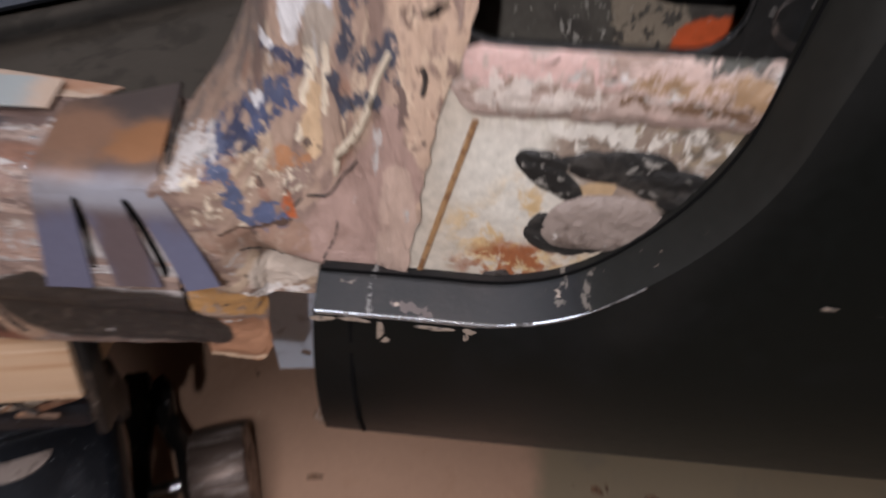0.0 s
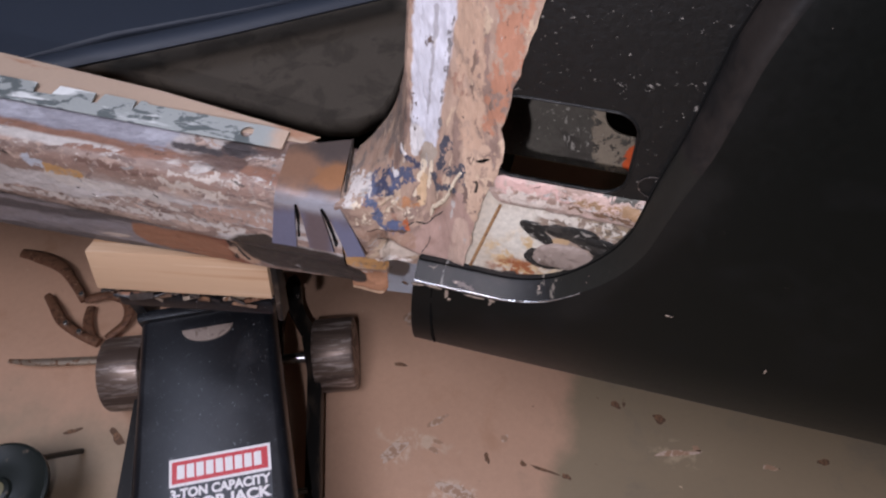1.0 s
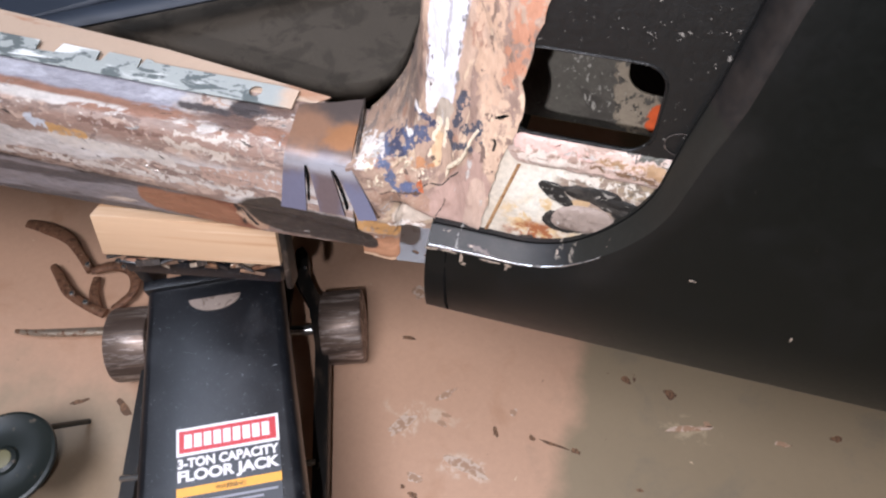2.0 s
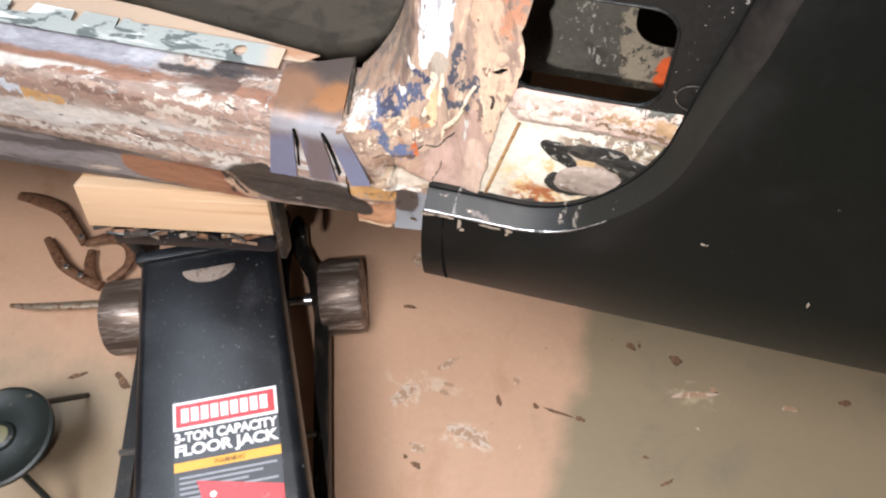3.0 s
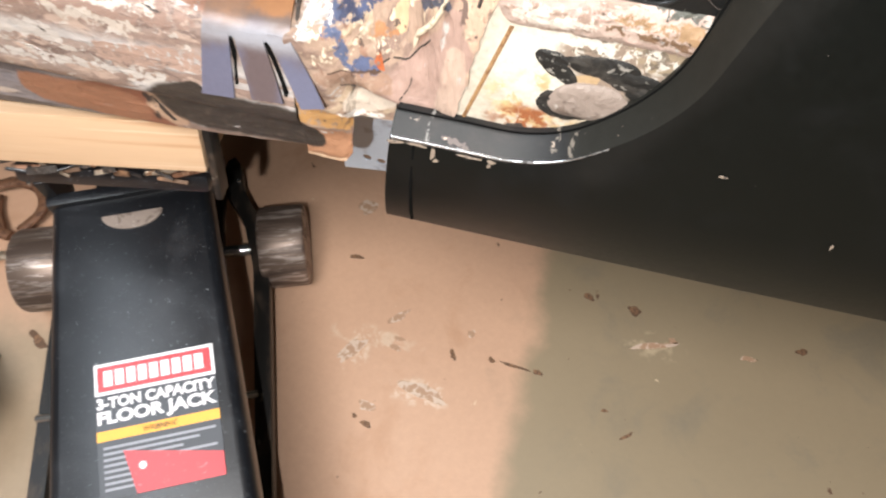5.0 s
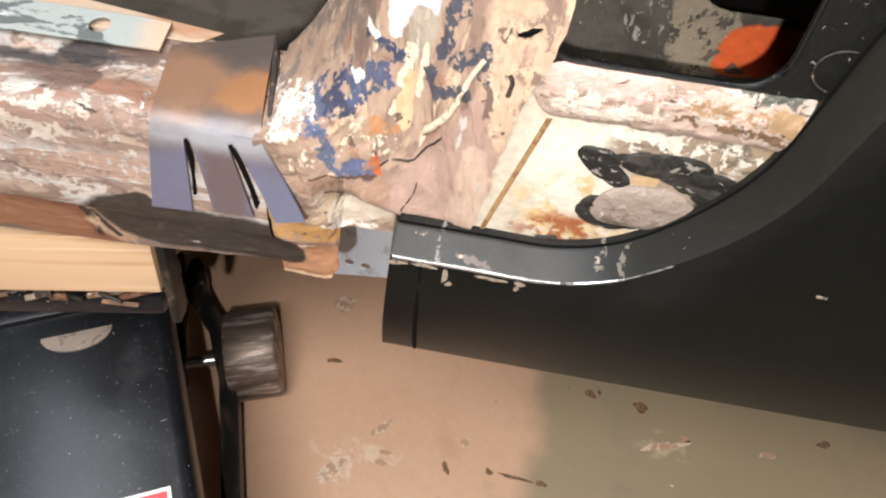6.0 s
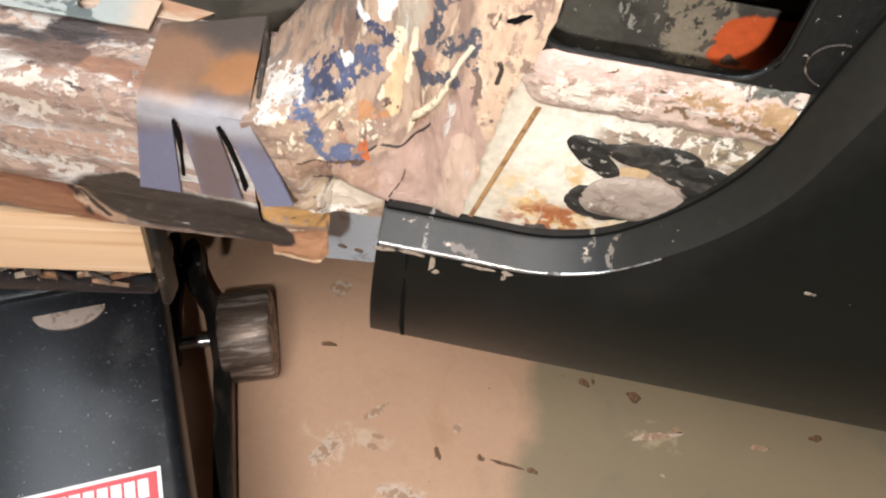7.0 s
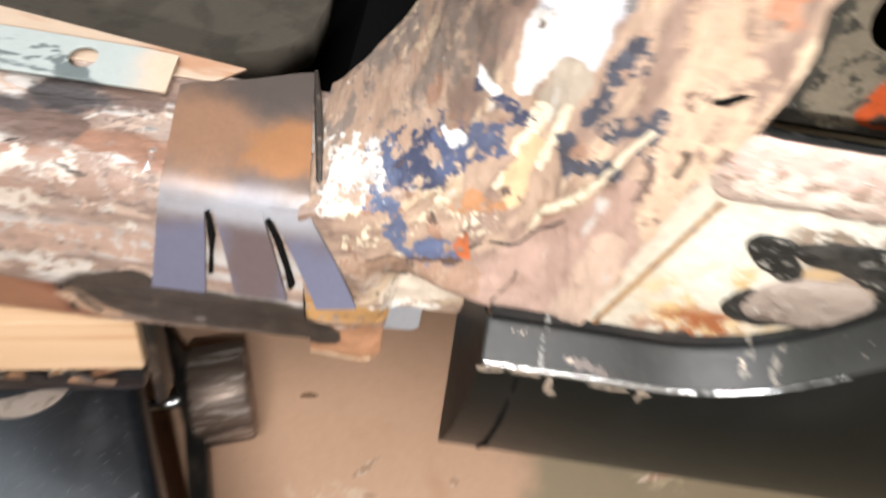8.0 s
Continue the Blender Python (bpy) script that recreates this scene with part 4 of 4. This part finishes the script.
for x, z, w, h in ((-0.0118, 0.5020, 0.0009, 0.0034), (-0.0102, 0.4985, 0.0012, 0.0008), (0.0140, 0.5040, 0.0018, 0.0008), (0.0132, 0.5020, 0.0007, 0.0014), (-0.0290, 0.5045, 0.0035, 0.0008), (-0.0195, 0.5050, 0.0045, 0.0006), (0.004, 0.5042, 0.005, 0.0006), (0.105, 0.527, 0.0016, 0.0006), (0.16, 0.50, 0.0007, 0.0012), (0.22, 0.545, 0.0020, 0.0005)):
    part("paint_chip", plate(blob(x, z, w, h, 0.3, int(1000 * (x + 1) + 7), 18), [], 0.0004, lambda u, v, q: Vector((u, side(v) - 0.0090 - 0.0034 * (1 - math.exp(-max(0.0, 0.5055 - v) / 0.02)) * (1 - max(0.0, 1 - (v - 0.437) / 0.06) ** 2) - (0.0032 if u > 0.09 else 0.0) - q, v))), M_CHIPPED, quarter_skin, smooth=False)

# cabin seen through the door opening
rim = [tuple(q) for q in curve_points([(-1.3, 0.330), (-0.47, 0.324), (-0.36, 0.321), (-0.25, 0.312), (-0.20, 0.306), (-0.165, 0.303), (-0.140, 0.308), (-0.124, 0.322), (-0.118, 0.345), (-0.120, 0.38), (-0.130, 0.60)], 60)]
part("cabin_floor", plate(rim + [(-0.13, 1.2), (-1.3, 1.2)], [], 0.02, lambda u, v, w: Vector((u, v, 0.435 + w))), M_CARPET, car, "grey-brown cabin floor covering", smooth=False)
part("floor_shade", box((-1.3, 0.225, 0.355), (-0.104, 1.2, 0.360)), M_DARK, car, "black sheet standing in for the shadow beside the floor covering")
part("cabin_shade", box((-0.104, 0.252, 0.355), (-0.02, 1.2, 0.42)), M_DARK, car)
part("opening_shade", box((-0.05, 0.240, 0.53), (-0.02, 1.2, 1.0)), M_DARK, car)
part("far_cabin_wall", box((-1.3, 1.2, 0.3), (0.9, 1.22, 1.2)), M_CARPET, car)
part("trim_panel", plate([(-1.2, 0.245), (-0.47, 0.262), (-0.37, 0.345), (-0.27, 0.405), (-0.13, 0.50), (-0.13, 0.9), (-1.2, 0.9)], [], 0.012, lambda u, v, w: Vector((u, v, 0.455 + w))), M_BLUETRIM, car, "dark blue trim board on the cabin floor", smooth=False)
part("seat_rail", tube([(-0.46, 0.23, 0.475), (-0.37, 0.29, 0.475), (-0.27, 0.355, 0.475), (-0.15, 0.44, 0.475)], 0.011, 10, 0.5), M_BLUETRIM, car, "blue-grey trim strip on the cabin floor")

# sill flange with its notches, and the cream inner sill
notch = [(-1.3, 0.1905), (-0.6, 0.190), (-0.2, 0.1895), (-0.131, 0.1908), (-0.131, 0.2045), (-0.140, 0.2052), (-0.229, 0.2052)]
x = -0.229
for w, g in ((0.006, 0.0025), (0.024, 0.0055), (0.028, 0.016), (0.045, 0.016), (0.045, 0.016), (0.05, 0.02), (0.05, 0.02), (0.05, 0.02)):
    notch += [(x - 0.001, 0.2065), (x - w, 0.2070), (x - w - 0.002, 0.1990), (x - w - g, 0.1985)]
    x -= w + g
notch += [(-1.3, 0.206)]
ring = [(-0.157 + 0.0042 * math.cos(a), 0.1985 + 0.0042 * math.sin(a)) for a in np.linspace(0, 2 * math.pi, 20, endpoint=False)]
part("sill_flange", plate(notch, [ring], 0.0012, lambda u, v, w: Vector((u, v, 0.5295 + w + 0.10 * (v - 0.19)))), M_MINT, car, "pale mint sill flange with notched edge and a round hole", smooth=False)
part("inner_sill", plate([(-0.112, 0.2070), (-0.14, 0.2105), (-0.23, 0.222), (-0.36, 0.231), (-1.3, 0.27), (-1.3, 0.2), (-0.12, 0.2)], [], 0.001, lambda u, v, w: Vector((u, v, 0.5278 + w))), M_CREAM, car, "bare cream inner sill strip", smooth=False)


def patch():
    """Steel patch: a flat top that bends over the crest into three cut tabs."""
    xs = np.linspace(0, 1, 30)
    prof = curve_points([(0.208, 0.5295), (0.197, 0.5290), (0.186, 0.5282), (0.175, 0.5275), (0.166, 0.5258), (0.1618, 0.5225), (0.1605, 0.5185)], 26)
    rows = []
    for i, (y, z) in enumerate(prof):
        v = i / 25
        left, right = -0.129 + 0.007 * v - 0.005 * max(0, v - 0.7), -0.0915 + 0.009 * v
        rows.append([(left + (right - left) * u, y - 0.012 * (1 - v) * (1 - u) * 0.9, z - 0.003 * (1 - u) * (1 - v) + 0.0003 * math.sin(9 * u)) for u in xs])
    return sheet(rows, 0.0009)


patch_ob = part("patch", patch(), M_PATCH, car, "heat-tinted steel patch bent over the sill, highlight painted along its bend")


def tab(x0, x1, b0, b1, z0, z1, curl):
    rows = []
    for v in np.linspace(0, 1, 14):
        z = z0 + (z1 - z0) * v
        y = 0.1602 - 0.0026 * v - curl * v * v + 0.0013 * max(0.0, 1 - v / 0.12) ** 2
        l, r = x0 + (b0 - x0) * v, x1 + (b1 - x1) * v
        rows.append([(l + (r - l) * u, y, z + 0.004 * u * (1 if b1 > -0.08 else 0.3) * v) for u in np.linspace(0, 1, 8)])
    return sheet(rows, 0.0009)


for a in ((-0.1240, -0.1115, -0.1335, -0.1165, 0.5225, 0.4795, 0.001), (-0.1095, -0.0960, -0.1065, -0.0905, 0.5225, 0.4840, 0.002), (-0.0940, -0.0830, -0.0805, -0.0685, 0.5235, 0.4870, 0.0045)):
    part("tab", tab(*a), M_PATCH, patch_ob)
for pts in ([(-0.1114, 0.5195), (-0.1104, 0.5205), (-0.1100, 0.510), (-0.1120, 0.500), (-0.1134, 0.489), (-0.1160, 0.481), (-0.1150, 0.489), (-0.1128, 0.502)], [(-0.0950, 0.5200), (-0.0938, 0.5210), (-0.0912, 0.512), (-0.0895, 0.500), (-0.0882, 0.490), (-0.0905, 0.4845), (-0.0910, 0.497), (-0.0930, 0.511)]):
    part("slit", plate(pts, [], 0.0006, lambda u, v, w: Vector((u, 0.1590 - 0.02 * (0.5195 - v) - w, v))), M_DARK, patch_ob, "black plate for the shade between two tabs", smooth=False)
part("seam_gap", tube([(-0.0912, 0.2085, 0.5305), (-0.0880, 0.196, 0.5300), (-0.0855, 0.185, 0.5290), (-0.0822, 0.170, 0.5275), (-0.078, 0.163, 0.521)], [0.0006, 0.0012, 0.0012, 0.001, 0.0004], 6), M_TAR, car, "dark open seam beside the patch")

# lower rocker: undercoat, tan strip, zinc tab
tabhole = lambda cx, cz, r: [(cx + r * math.cos(a), cz + r * math.sin(a)) for a in np.linspace(0, 2 * math.pi, 18, endpoint=False)]
part("drilled_bracket", plate([(-0.100, 0.315), (-0.050, 0.3235), (-0.0465, 0.328), (-0.0465, 0.47), (-0.100, 0.47)], [tabhole(-0.0822, 0.3325, 0.0033), tabhole(-0.0718, 0.3310, 0.0033), tabhole(-0.0620, 0.3460, 0.0012)], 0.0014, lambda u, v, w: Vector((u, 0.24 - w, v))), M_GALV, car, "pale zinc bracket with drilled holes behind the sill", smooth=False)

# bead, seam and patches on the inner panel
part("sealer_bead", tube([(x, skin_y(x, z) - 0.0006, z) for x, z in curve_points([(-0.0085, 0.5795), (-0.0122, 0.5715), (-0.0152, 0.5622), (-0.0196, 0.5535), (-0.0240, 0.5475), (-0.0258, 0.5395)], 16)], [0.0008] * 4 + [0.0010] * 4 + [0.0012] * 4 + [0.0013, 0.0012, 0.0009, 0.0005], 8), M_BEAD, car, "pale raised sealer bead")
part("seam_line", tube([(0.0125, side(0.5635) + 0.0050, 0.5635), (0.0050, side(0.537) + 0.0050, 0.537), (-0.0025, side(0.510) + 0.0050, 0.510)], 0.0009, 8, 0.6), M_BROWN, car, "brown seam line on the cream panel")


for cx, cz, rx, rz, rg, sd, tn in ((0.0325, 0.5475, 0.0105, 0.0042, 0.08, 3, -35), (0.0300, 0.5525, 0.0065, 0.0036, 0.10, 4, -10), (0.0500, 0.5520, 0.0140, 0.0060, 0.16, 13, -2), (0.0610, 0.5480, 0.0110, 0.0058, 0.14, 8, -4), (0.0680, 0.5420, 0.0080, 0.0050, 0.14, 18, -20), (0.0400, 0.5305, 0.0130, 0.0088, 0.05, 9, 8)):
    part("sealer_patch", lump(cx, cz, rx, rz, rg, sd, 0.0052, 0.0007, 0.0004, 40, tn), M_FOAM, car, "black torn sealer patch")
part("filler_patch", lump(0.0475, 0.5340, 0.0160, 0.0098, 0.09, 11, 0.0046, 0.0014, 0.0004, 44, 12), M_GREY, car, "lumpy grey filler patch")
part("rust_hole", lump(0.021, 0.5120, 0.0055, 0.0022, 0.25, 6, 0.0052, 0.0004, 0.0004, 24), M_TAR, car, "dark rusted-through spot")
for pts, r in (([(-0.0394, 0.5267), (-0.0345, 0.5313), (-0.0284, 0.5328), (-0.0250, 0.5375), (-0.0184, 0.5470)], 0.00045), ([(-0.031, 0.512), (-0.027, 0.520), (-0.026, 0.525)], 0.0003), ([(-0.0005, 0.570), (0.0002, 0.5745), (-0.0008, 0.577)], 0.0008), ([(-0.063, 0.4995), (-0.055, 0.503), (-0.046, 0.5045)], 0.0004)):
    part("crack", tube([(x, skin_y(x, z) + 0.0001, z) for x, z in curve_points(pts, 14)], r, 6), M_TAR, car, "dark crack in the filler")
part("torn_hole", lump(0.0028, 0.5910, 0.0032, 0.0012, 0.3, 4, skin_y(0.0028, 0.5910) - side(0.5910) + 0.0002, 0.0006, 0.0002, 20, 30), M_DARK, car, "small torn hole in the pillar")
swirl = [(0.083 + (0.0045 + 0.0012 * a) * math.cos(a * 1.1), 0.594 + (0.0035 + 0.001 * a) * math.sin(a * 1.1)) for a in np.linspace(0.3, 4.6, 26)]
part("weld_swirl", tube([(x, side(z) + 0.0046, z) for x, z in swirl], 0.0003, 6), M_TAR, car, "faint curled scratch on the black panel")

# ---- wood block ----
block = box((0, 0, 0), (0.1375, 0.089, 0.0355), 0.0012)
bl = link("wood_block", block, M_WOOD)
bl.matrix_world = pose(-0.2955, 0.142, 0.386, -18, 0, 10.5)
tagged(bl, "short pine board laid across the jack saddle", "wood block")

# ---- floor jack ----
jack = thing("floor_jack", (-0.3346, 0.2494, 0.0), "black three-ton floor jack with steel rollers under the sill", "floor jack", turn=20.5)
for sx in (1, -1):
    axle_at = pose(0.133 if sx > 0 else -0.120, 0, 0.0455)
    roller = part("wheel", drum(0.0455, 0.05, 0.004, axle_at, 40), M_ROLLER, jack, "scuffed steel roller")
    rail = [(0.102, -0.46), (0.116, -0.46), (0.116, -0.05), (0.112, 0.028), (0.099, 0.050), (0.0875, 0.080), (0.086, 0.108), (0.080, 0.118), (0.072, 0.114), (0.066, 0.092), (0.069, 0.072), (0.090, 0.030), (0.100, -0.03)]
    part("side_rail", plate([(sx * (u + 0.0) + (0.012 if sx < 0 else 0), v) for u, v in rail], [], 0.026, lambda u, v, w: Vector((u, v, 0.046 + w))), M_FRAME, jack, smooth=False)
    nose = [(0.057, -0.02), (0.066, -0.02), (0.064, 0.045), (0.067, 0.085), (0.064, 0.128), (0.042, 0.130), (0.040, 0.085), (0.050, 0.05)]
    part("nose_bar", plate([(sx * u + (0.012 if sx < 0 else 0), v) for u, v in nose], [], 0.022, lambda u, v, w: Vector((u, v, 0.046 + w))), M_FRAME, jack, smooth=False)
    for px in (0.0675, 0.0845):
        part("pin", drum(0.0022, 0.004, 0.0006, pose(sx * px + (0.012 if sx < 0 else 0), 0.083, 0.060) @ pose(0, 0, 0, 0, 90, 0), 12), M_STEEL, jack, "bright pin end")
part("axle", drum(0.0065, 0.25, 0.001, pose(0, 0, 0.0455), 16), M_STEEL, jack, "bright steel axle")
part("tie_rod", drum(0.004, 0.21, 0.001, pose(0, -0.172, 0.06), 12), M_STEEL, jack)
part("rear_plate", box((-0.1, -0.47, 0.03), (0.1, -0.455, 0.11), 0.002), M_JACK, jack)
ARM = pose(0.0354, -0.0471, 0.245, 7.0, 0.0, 5.5)


def arm():
    rows = []
    for s in np.linspace(0, 1, 30):
        y = -0.002 - 0.45 * s
        half = 0.066 + 0.017 * s
        row = []
        for u, z in ((-1.0, -0.024), (-1.0, -0.013), (-0.975, -0.006), (-0.92, -0.0015), (-0.85, 0.0), (0.85, 0.0), (0.92, -0.0015), (0.975, -0.006), (1.0, -0.013), (1.0, -0.024)):
            row.append(ARM @ Vector((u * (half if u < 0 else half - 0.004), y, z)))
        rows.append(row)
    return sheet(rows, 0.0)


part("lift_arm", arm(), M_JACK, jack, "glossy black lift arm cover")
part("cross_bar", box((-0.066, -0.006, -0.02), (0.066, 0.005, 0.006), 0.003, ARM), M_JACK, jack)
moon = [(0.024 * math.cos(a), -0.021 + 0.014 * math.sin(a)) for a in np.linspace(math.pi, 2 * math.pi, 20)]
part("pivot_face", plate(moon, [], 0.0016, lambda u, v, w: ARM @ Vector((u, v, w + 0.0008))), M_GREY, jack, "grey half-moon opening of the pivot", smooth=False)
saddle = part("saddle", drum(0.046, 0.11, 0.004, pose(0.035, 0.002, 0.305) @ pose(0, 0, 0, 0, 90, 0), 32), M_JACK, jack, "saddle cup")
for sx in (-0.060, 0.062):
    part("saddle_post", box((sx - 0.005, 0.002, -0.03), (sx + 0.005, 0.03, 0.03), 0.002, ARM), M_JACK, jack)
BED = (pose(-0.3346, 0.2494, 0, 0, 0, 20.5).inverted()) @ bl.matrix_world
part("saddle_ear", box((0.1390, 0.0, -0.022), (0.1440, 0.016, 0.034), 0.002, BED), M_FRAME, jack, "black upright ear at the end of the board")
part("saddle_rim", box((0.006, 0.012, -0.027), (0.132, 0.05, -0.013), 0.004, BED), M_JACK, jack, "dark saddle rim")
rnd = random.Random(9)
for i in range(26):
    x = 0.008 + 0.12 * i / 25
    w, h = rnd.uniform(0.003, 0.012), rnd.uniform(0.0008, 0.0028)
    part("torn_liner", box((-w, -0.0008, -h), (w, 0.0008, h), 0.0006, BED @ pose(x, rnd.uniform(0.003, 0.012), rnd.uniform(-0.012, -0.002), rnd.uniform(-70, 10), rnd.uniform(-14, 14), rnd.uniform(-30, 30))), (M_TAR, M_DEBRIS, M_JACK, M_RUSTY, M_JACK, M_TAR, M_TOOL)[i % 7], saddle)

# label on the arm
LAB = ARM @ pose(0.008, -0.168, 0.0006)


def decal(name, x0, y0, x1, y1, material, parent, lift=0.0, label=""):
    return part(name, box((x0, y0, lift), (x1, y1, lift + 0.0003), 0, LAB), material, parent, label, smooth=False)


lab = decal("label", -0.044, -0.075, 0.044, 0.023, M_DECAL, jack, 0.0, "worn product label")
decal("logo_border", -0.044, 0.0, 0.044, 0.024, M_WHITE, lab, 0.0004)
decal("logo_field", -0.0415, 0.0025, 0.0415, 0.0215, M_RED, lab, 0.0008)
for i in range(9):
    decal("logo_mark", -0.037 + i * 0.0083, 0.006, -0.0305 + i * 0.0083, 0.018, M_WHITE, lab, 0.0012)
decal("warning_strip", -0.044, -0.034, 0.044, -0.0265, M_AMBER, lab, 0.0004)
for i in range(8):
    decal("print_line", -0.040, -0.040 - i * 0.0042, 0.040 - 0.012 * ((i * 7) % 3), -0.0382 - i * 0.0042, M_PRINT, lab, 0.0004)
part("red_wedge", plate([(-0.026, -0.043), (0.044, -0.058), (0.044, -0.075), (-0.018, -0.075)], [], 0.0003, lambda u, v, w: LAB @ Vector((u, v, 0.0009 + w))), M_RED, lab, smooth=False)
part("white_dot", drum(0.0028, 0.0003, 0.0001, LAB @ pose(-0.013, -0.056, 0.0014) @ pose(0, 0, 0, 0, 90, 0), 16), M_WHITE, lab)


def words(text, x, y, width, height, material, parent):
    cu = bpy.data.curves.new("words", "FONT")
    cu.body, cu.align_x, cu.extrude, cu.offset = text, "LEFT", 0.004, 0.045
    ob = bpy.data.objects.new("words", cu)
    scene.collection.objects.link(ob)
    me = bpy.data.meshes.new_from_object(ob.evaluated_get(bpy.context.evaluated_depsgraph_get()))
    bpy.data.objects.remove(ob)
    bpy.data.curves.remove(cu)
    bm = bmesh.new()
    bm.from_mesh(me)
    bpy.data.meshes.remove(me)
    lo = [min(v.co[i] for v in bm.verts) for i in range(3)]
    hi = [max(v.co[i] for v in bm.verts) for i in range(3)]
    for v in bm.verts:
        v.co = LAB @ Vector((x + (v.co.x - lo[0]) / (hi[0] - lo[0]) * width, y + (v.co.y - lo[1]) / (hi[1] - lo[1]) * height, 0.0005 + 0.0002 * (v.co.z > 0)))
    part("lettering", bm, material, parent, smooth=False)


words("3-TON CAPACITY", -0.043, -0.0105, 0.086, 0.0085, M_WHITE, lab)
words("FLOOR JACK", -0.043, -0.0245, 0.086, 0.0125, M_WHITE, lab)
words("WARNING", -0.012, -0.0325, 0.026, 0.0045, M_DECAL, lab)

# ---- things on the floor ----
pl = thing("locking_pliers", (-0.60, 0.28, 0.0), "rusty locking pliers lying open on the concrete", "pliers")


def rod(name, pts, r, material, label="", flat=0.6):
    fine = curve_points(pts, 22)
    part(name, tube([(x + 0.60, y - 0.28, z) for x, y, z in fine], list(np.interp(np.linspace(0, 1, 22), np.linspace(0, 1, len(r)), r)), 10, flat), material, pl, label)


rod("handle", [(-0.722, 0.351, 0.012), (-0.69, 0.349, 0.016), (-0.645, 0.340, 0.018), (-0.61, 0.318, 0.018), (-0.585, 0.300, 0.016)], [0.007, 0.010, 0.009, 0.006, 0.006], M_RUSTY)
rod("handle", [(-0.644, 0.296, 0.012), (-0.62, 0.280, 0.016), (-0.595, 0.262, 0.018), (-0.56, 0.250, 0.018), (-0.53, 0.246, 0.016)], [0.005, 0.007, 0.007, 0.006, 0.007], M_RUSTY)
rod("handle", [(-0.635, 0.194, 0.010), (-0.60, 0.200, 0.012), (-0.55, 0.215, 0.012), (-0.51, 0.228, 0.012)], [0.003, 0.0055, 0.006, 0.006], M_TOOL, "paler worn handle")
rod("jaw", [(-0.585, 0.302, 0.015), (-0.555, 0.316, 0.018), (-0.525, 0.312, 0.018), (-0.512, 0.285, 0.016), (-0.525, 0.255, 0.014)], [0.006, 0.008, 0.008, 0.006, 0.006], M_RUSTY)
rod("jaw", [(-0.575, 0.295, 0.010), (-0.565, 0.272, 0.012), (-0.548, 0.252, 0.012)], [0.006, 0.007, 0.007], M_RUSTY)
for x, y in ((-0.585, 0.302), (-0.548, 0.318), (-0.535, 0.312), (-0.58, 0.256), (-0.555, 0.249)):
    part("rivet", drum(0.0035, 0.006, 0.001, pose(x + 0.60, y - 0.28, 0.029) @ pose(0, 0, 0, 0, 90, 0), 12), M_STEEL, pl)

stand = thing("round_stand", (-0.478, 0.028, 0.0), "small round black stand with an olive hub and thin legs", "stand")
rows = []
for r, z in ((0.010, 0.106), (0.014, 0.1045), (0.016, 0.101), (0.03, 0.099), (0.044, 0.101), (0.05, 0.104), (0.053, 0.103), (0.0535, 0.099), (0.051, 0.096), (0.0, 0.095)):
    rows.append([(r * math.cos(a), r * math.sin(a), z) for a in np.linspace(0, 2 * math.pi, 41)])
bm = sheet(rows)
bmesh.ops.remove_doubles(bm, verts=bm.verts, dist=1e-5)
part("disc", bm, M_STAND, stand)
part("hub", drum(0.0105, 0.012, 0.002, pose(0, 0, 0.101) @ pose(0, 0, 0, 0, 90, 0), 20), M_OLIVE, stand, "olive hub")
for a in (-38, 90, 200):
    part("leg", tube([(0.035 * math.cos(radians(a)), 0.035 * math.sin(radians(a)), 0.097), (0.085 * math.cos(radians(a)), 0.085 * math.sin(radians(a)), 0.003)], 0.0035, 8), M_STAND, stand)



def splash(cx, cy, rx, ry, seed, material=M_CHIP, label="dried white paint splash on the concrete", name="paint_splash", turn=0.0):
    bm = plate(blob(0, 0, rx, ry, 0.3, seed, 26), [], 0.0008, lambda u, v, w: Vector((u, v, w + 0.0005)))
    ob = link(name, bm, material, smooth=False)
    ob.matrix_world = pose(cx, cy, 0, 0, 0, turn)
    tagged(ob, label, name.replace("_", " "), "marks on the floor")


splash(-0.112, 0.212, 0.007, 0.020, 1, turn=-30)
splash(-0.072, 0.262, 0.014, 0.004, 2, turn=40)
splash(-0.025, 0.184, 0.022, 0.009, 3, turn=-10)
splash(-0.064, 0.237, 0.005, 0.003, 4)
splash(-0.066, 0.226, 0.007, 0.003, 5)
splash(0.013, 0.262, 0.005, 0.004, 6)
splash(-0.078, 0.155, 0.008, 0.006, 7)
splash(-0.145, 0.395, 0.009, 0.012, 8)
splash(0.215, 0.297, 0.026, 0.0035, 9, turn=20)
splash(0.236, 0.308, 0.005, 0.003, 10)
splash(0.32, 0.307, 0.008, 0.003, 11, turn=10)
for i, (x, y, rx, ry, a) in enumerate(((0.041, 0.237, 0.004, 0.0028, 0), (0.067, 0.236, 0.016, 0.0016, -6), (0.093, 0.235, 0.005, 0.003, -20), (-0.002, 0.233, 0.003, 0.006, 20), (0.136, 0.34, 0.006, 0.004, 0), (-0.074, 0.136, 0.006, 0.003, 0),
                                        (0.196, 0.188, 0.007, 0.002, 40), (-0.088, 0.142, 0.003, 0.002, 0), (-0.139, 0.325, 0.009, 0.0022, 10), (0.17, 0.21, 0.003, 0.002, 0), (-0.447, 0.141, 0.014, 0.005, -25), (-0.505, 0.133, 0.010, 0.003, 35), (0.19, 0.335, 0.008, 0.005, 0), (0.38, 0.33, 0.006, 0.004, 0))):
    splash(x, y, rx, ry, 30 + i, M_DEBRIS, "dark rusty flake on the concrete", "rust_flake", a)
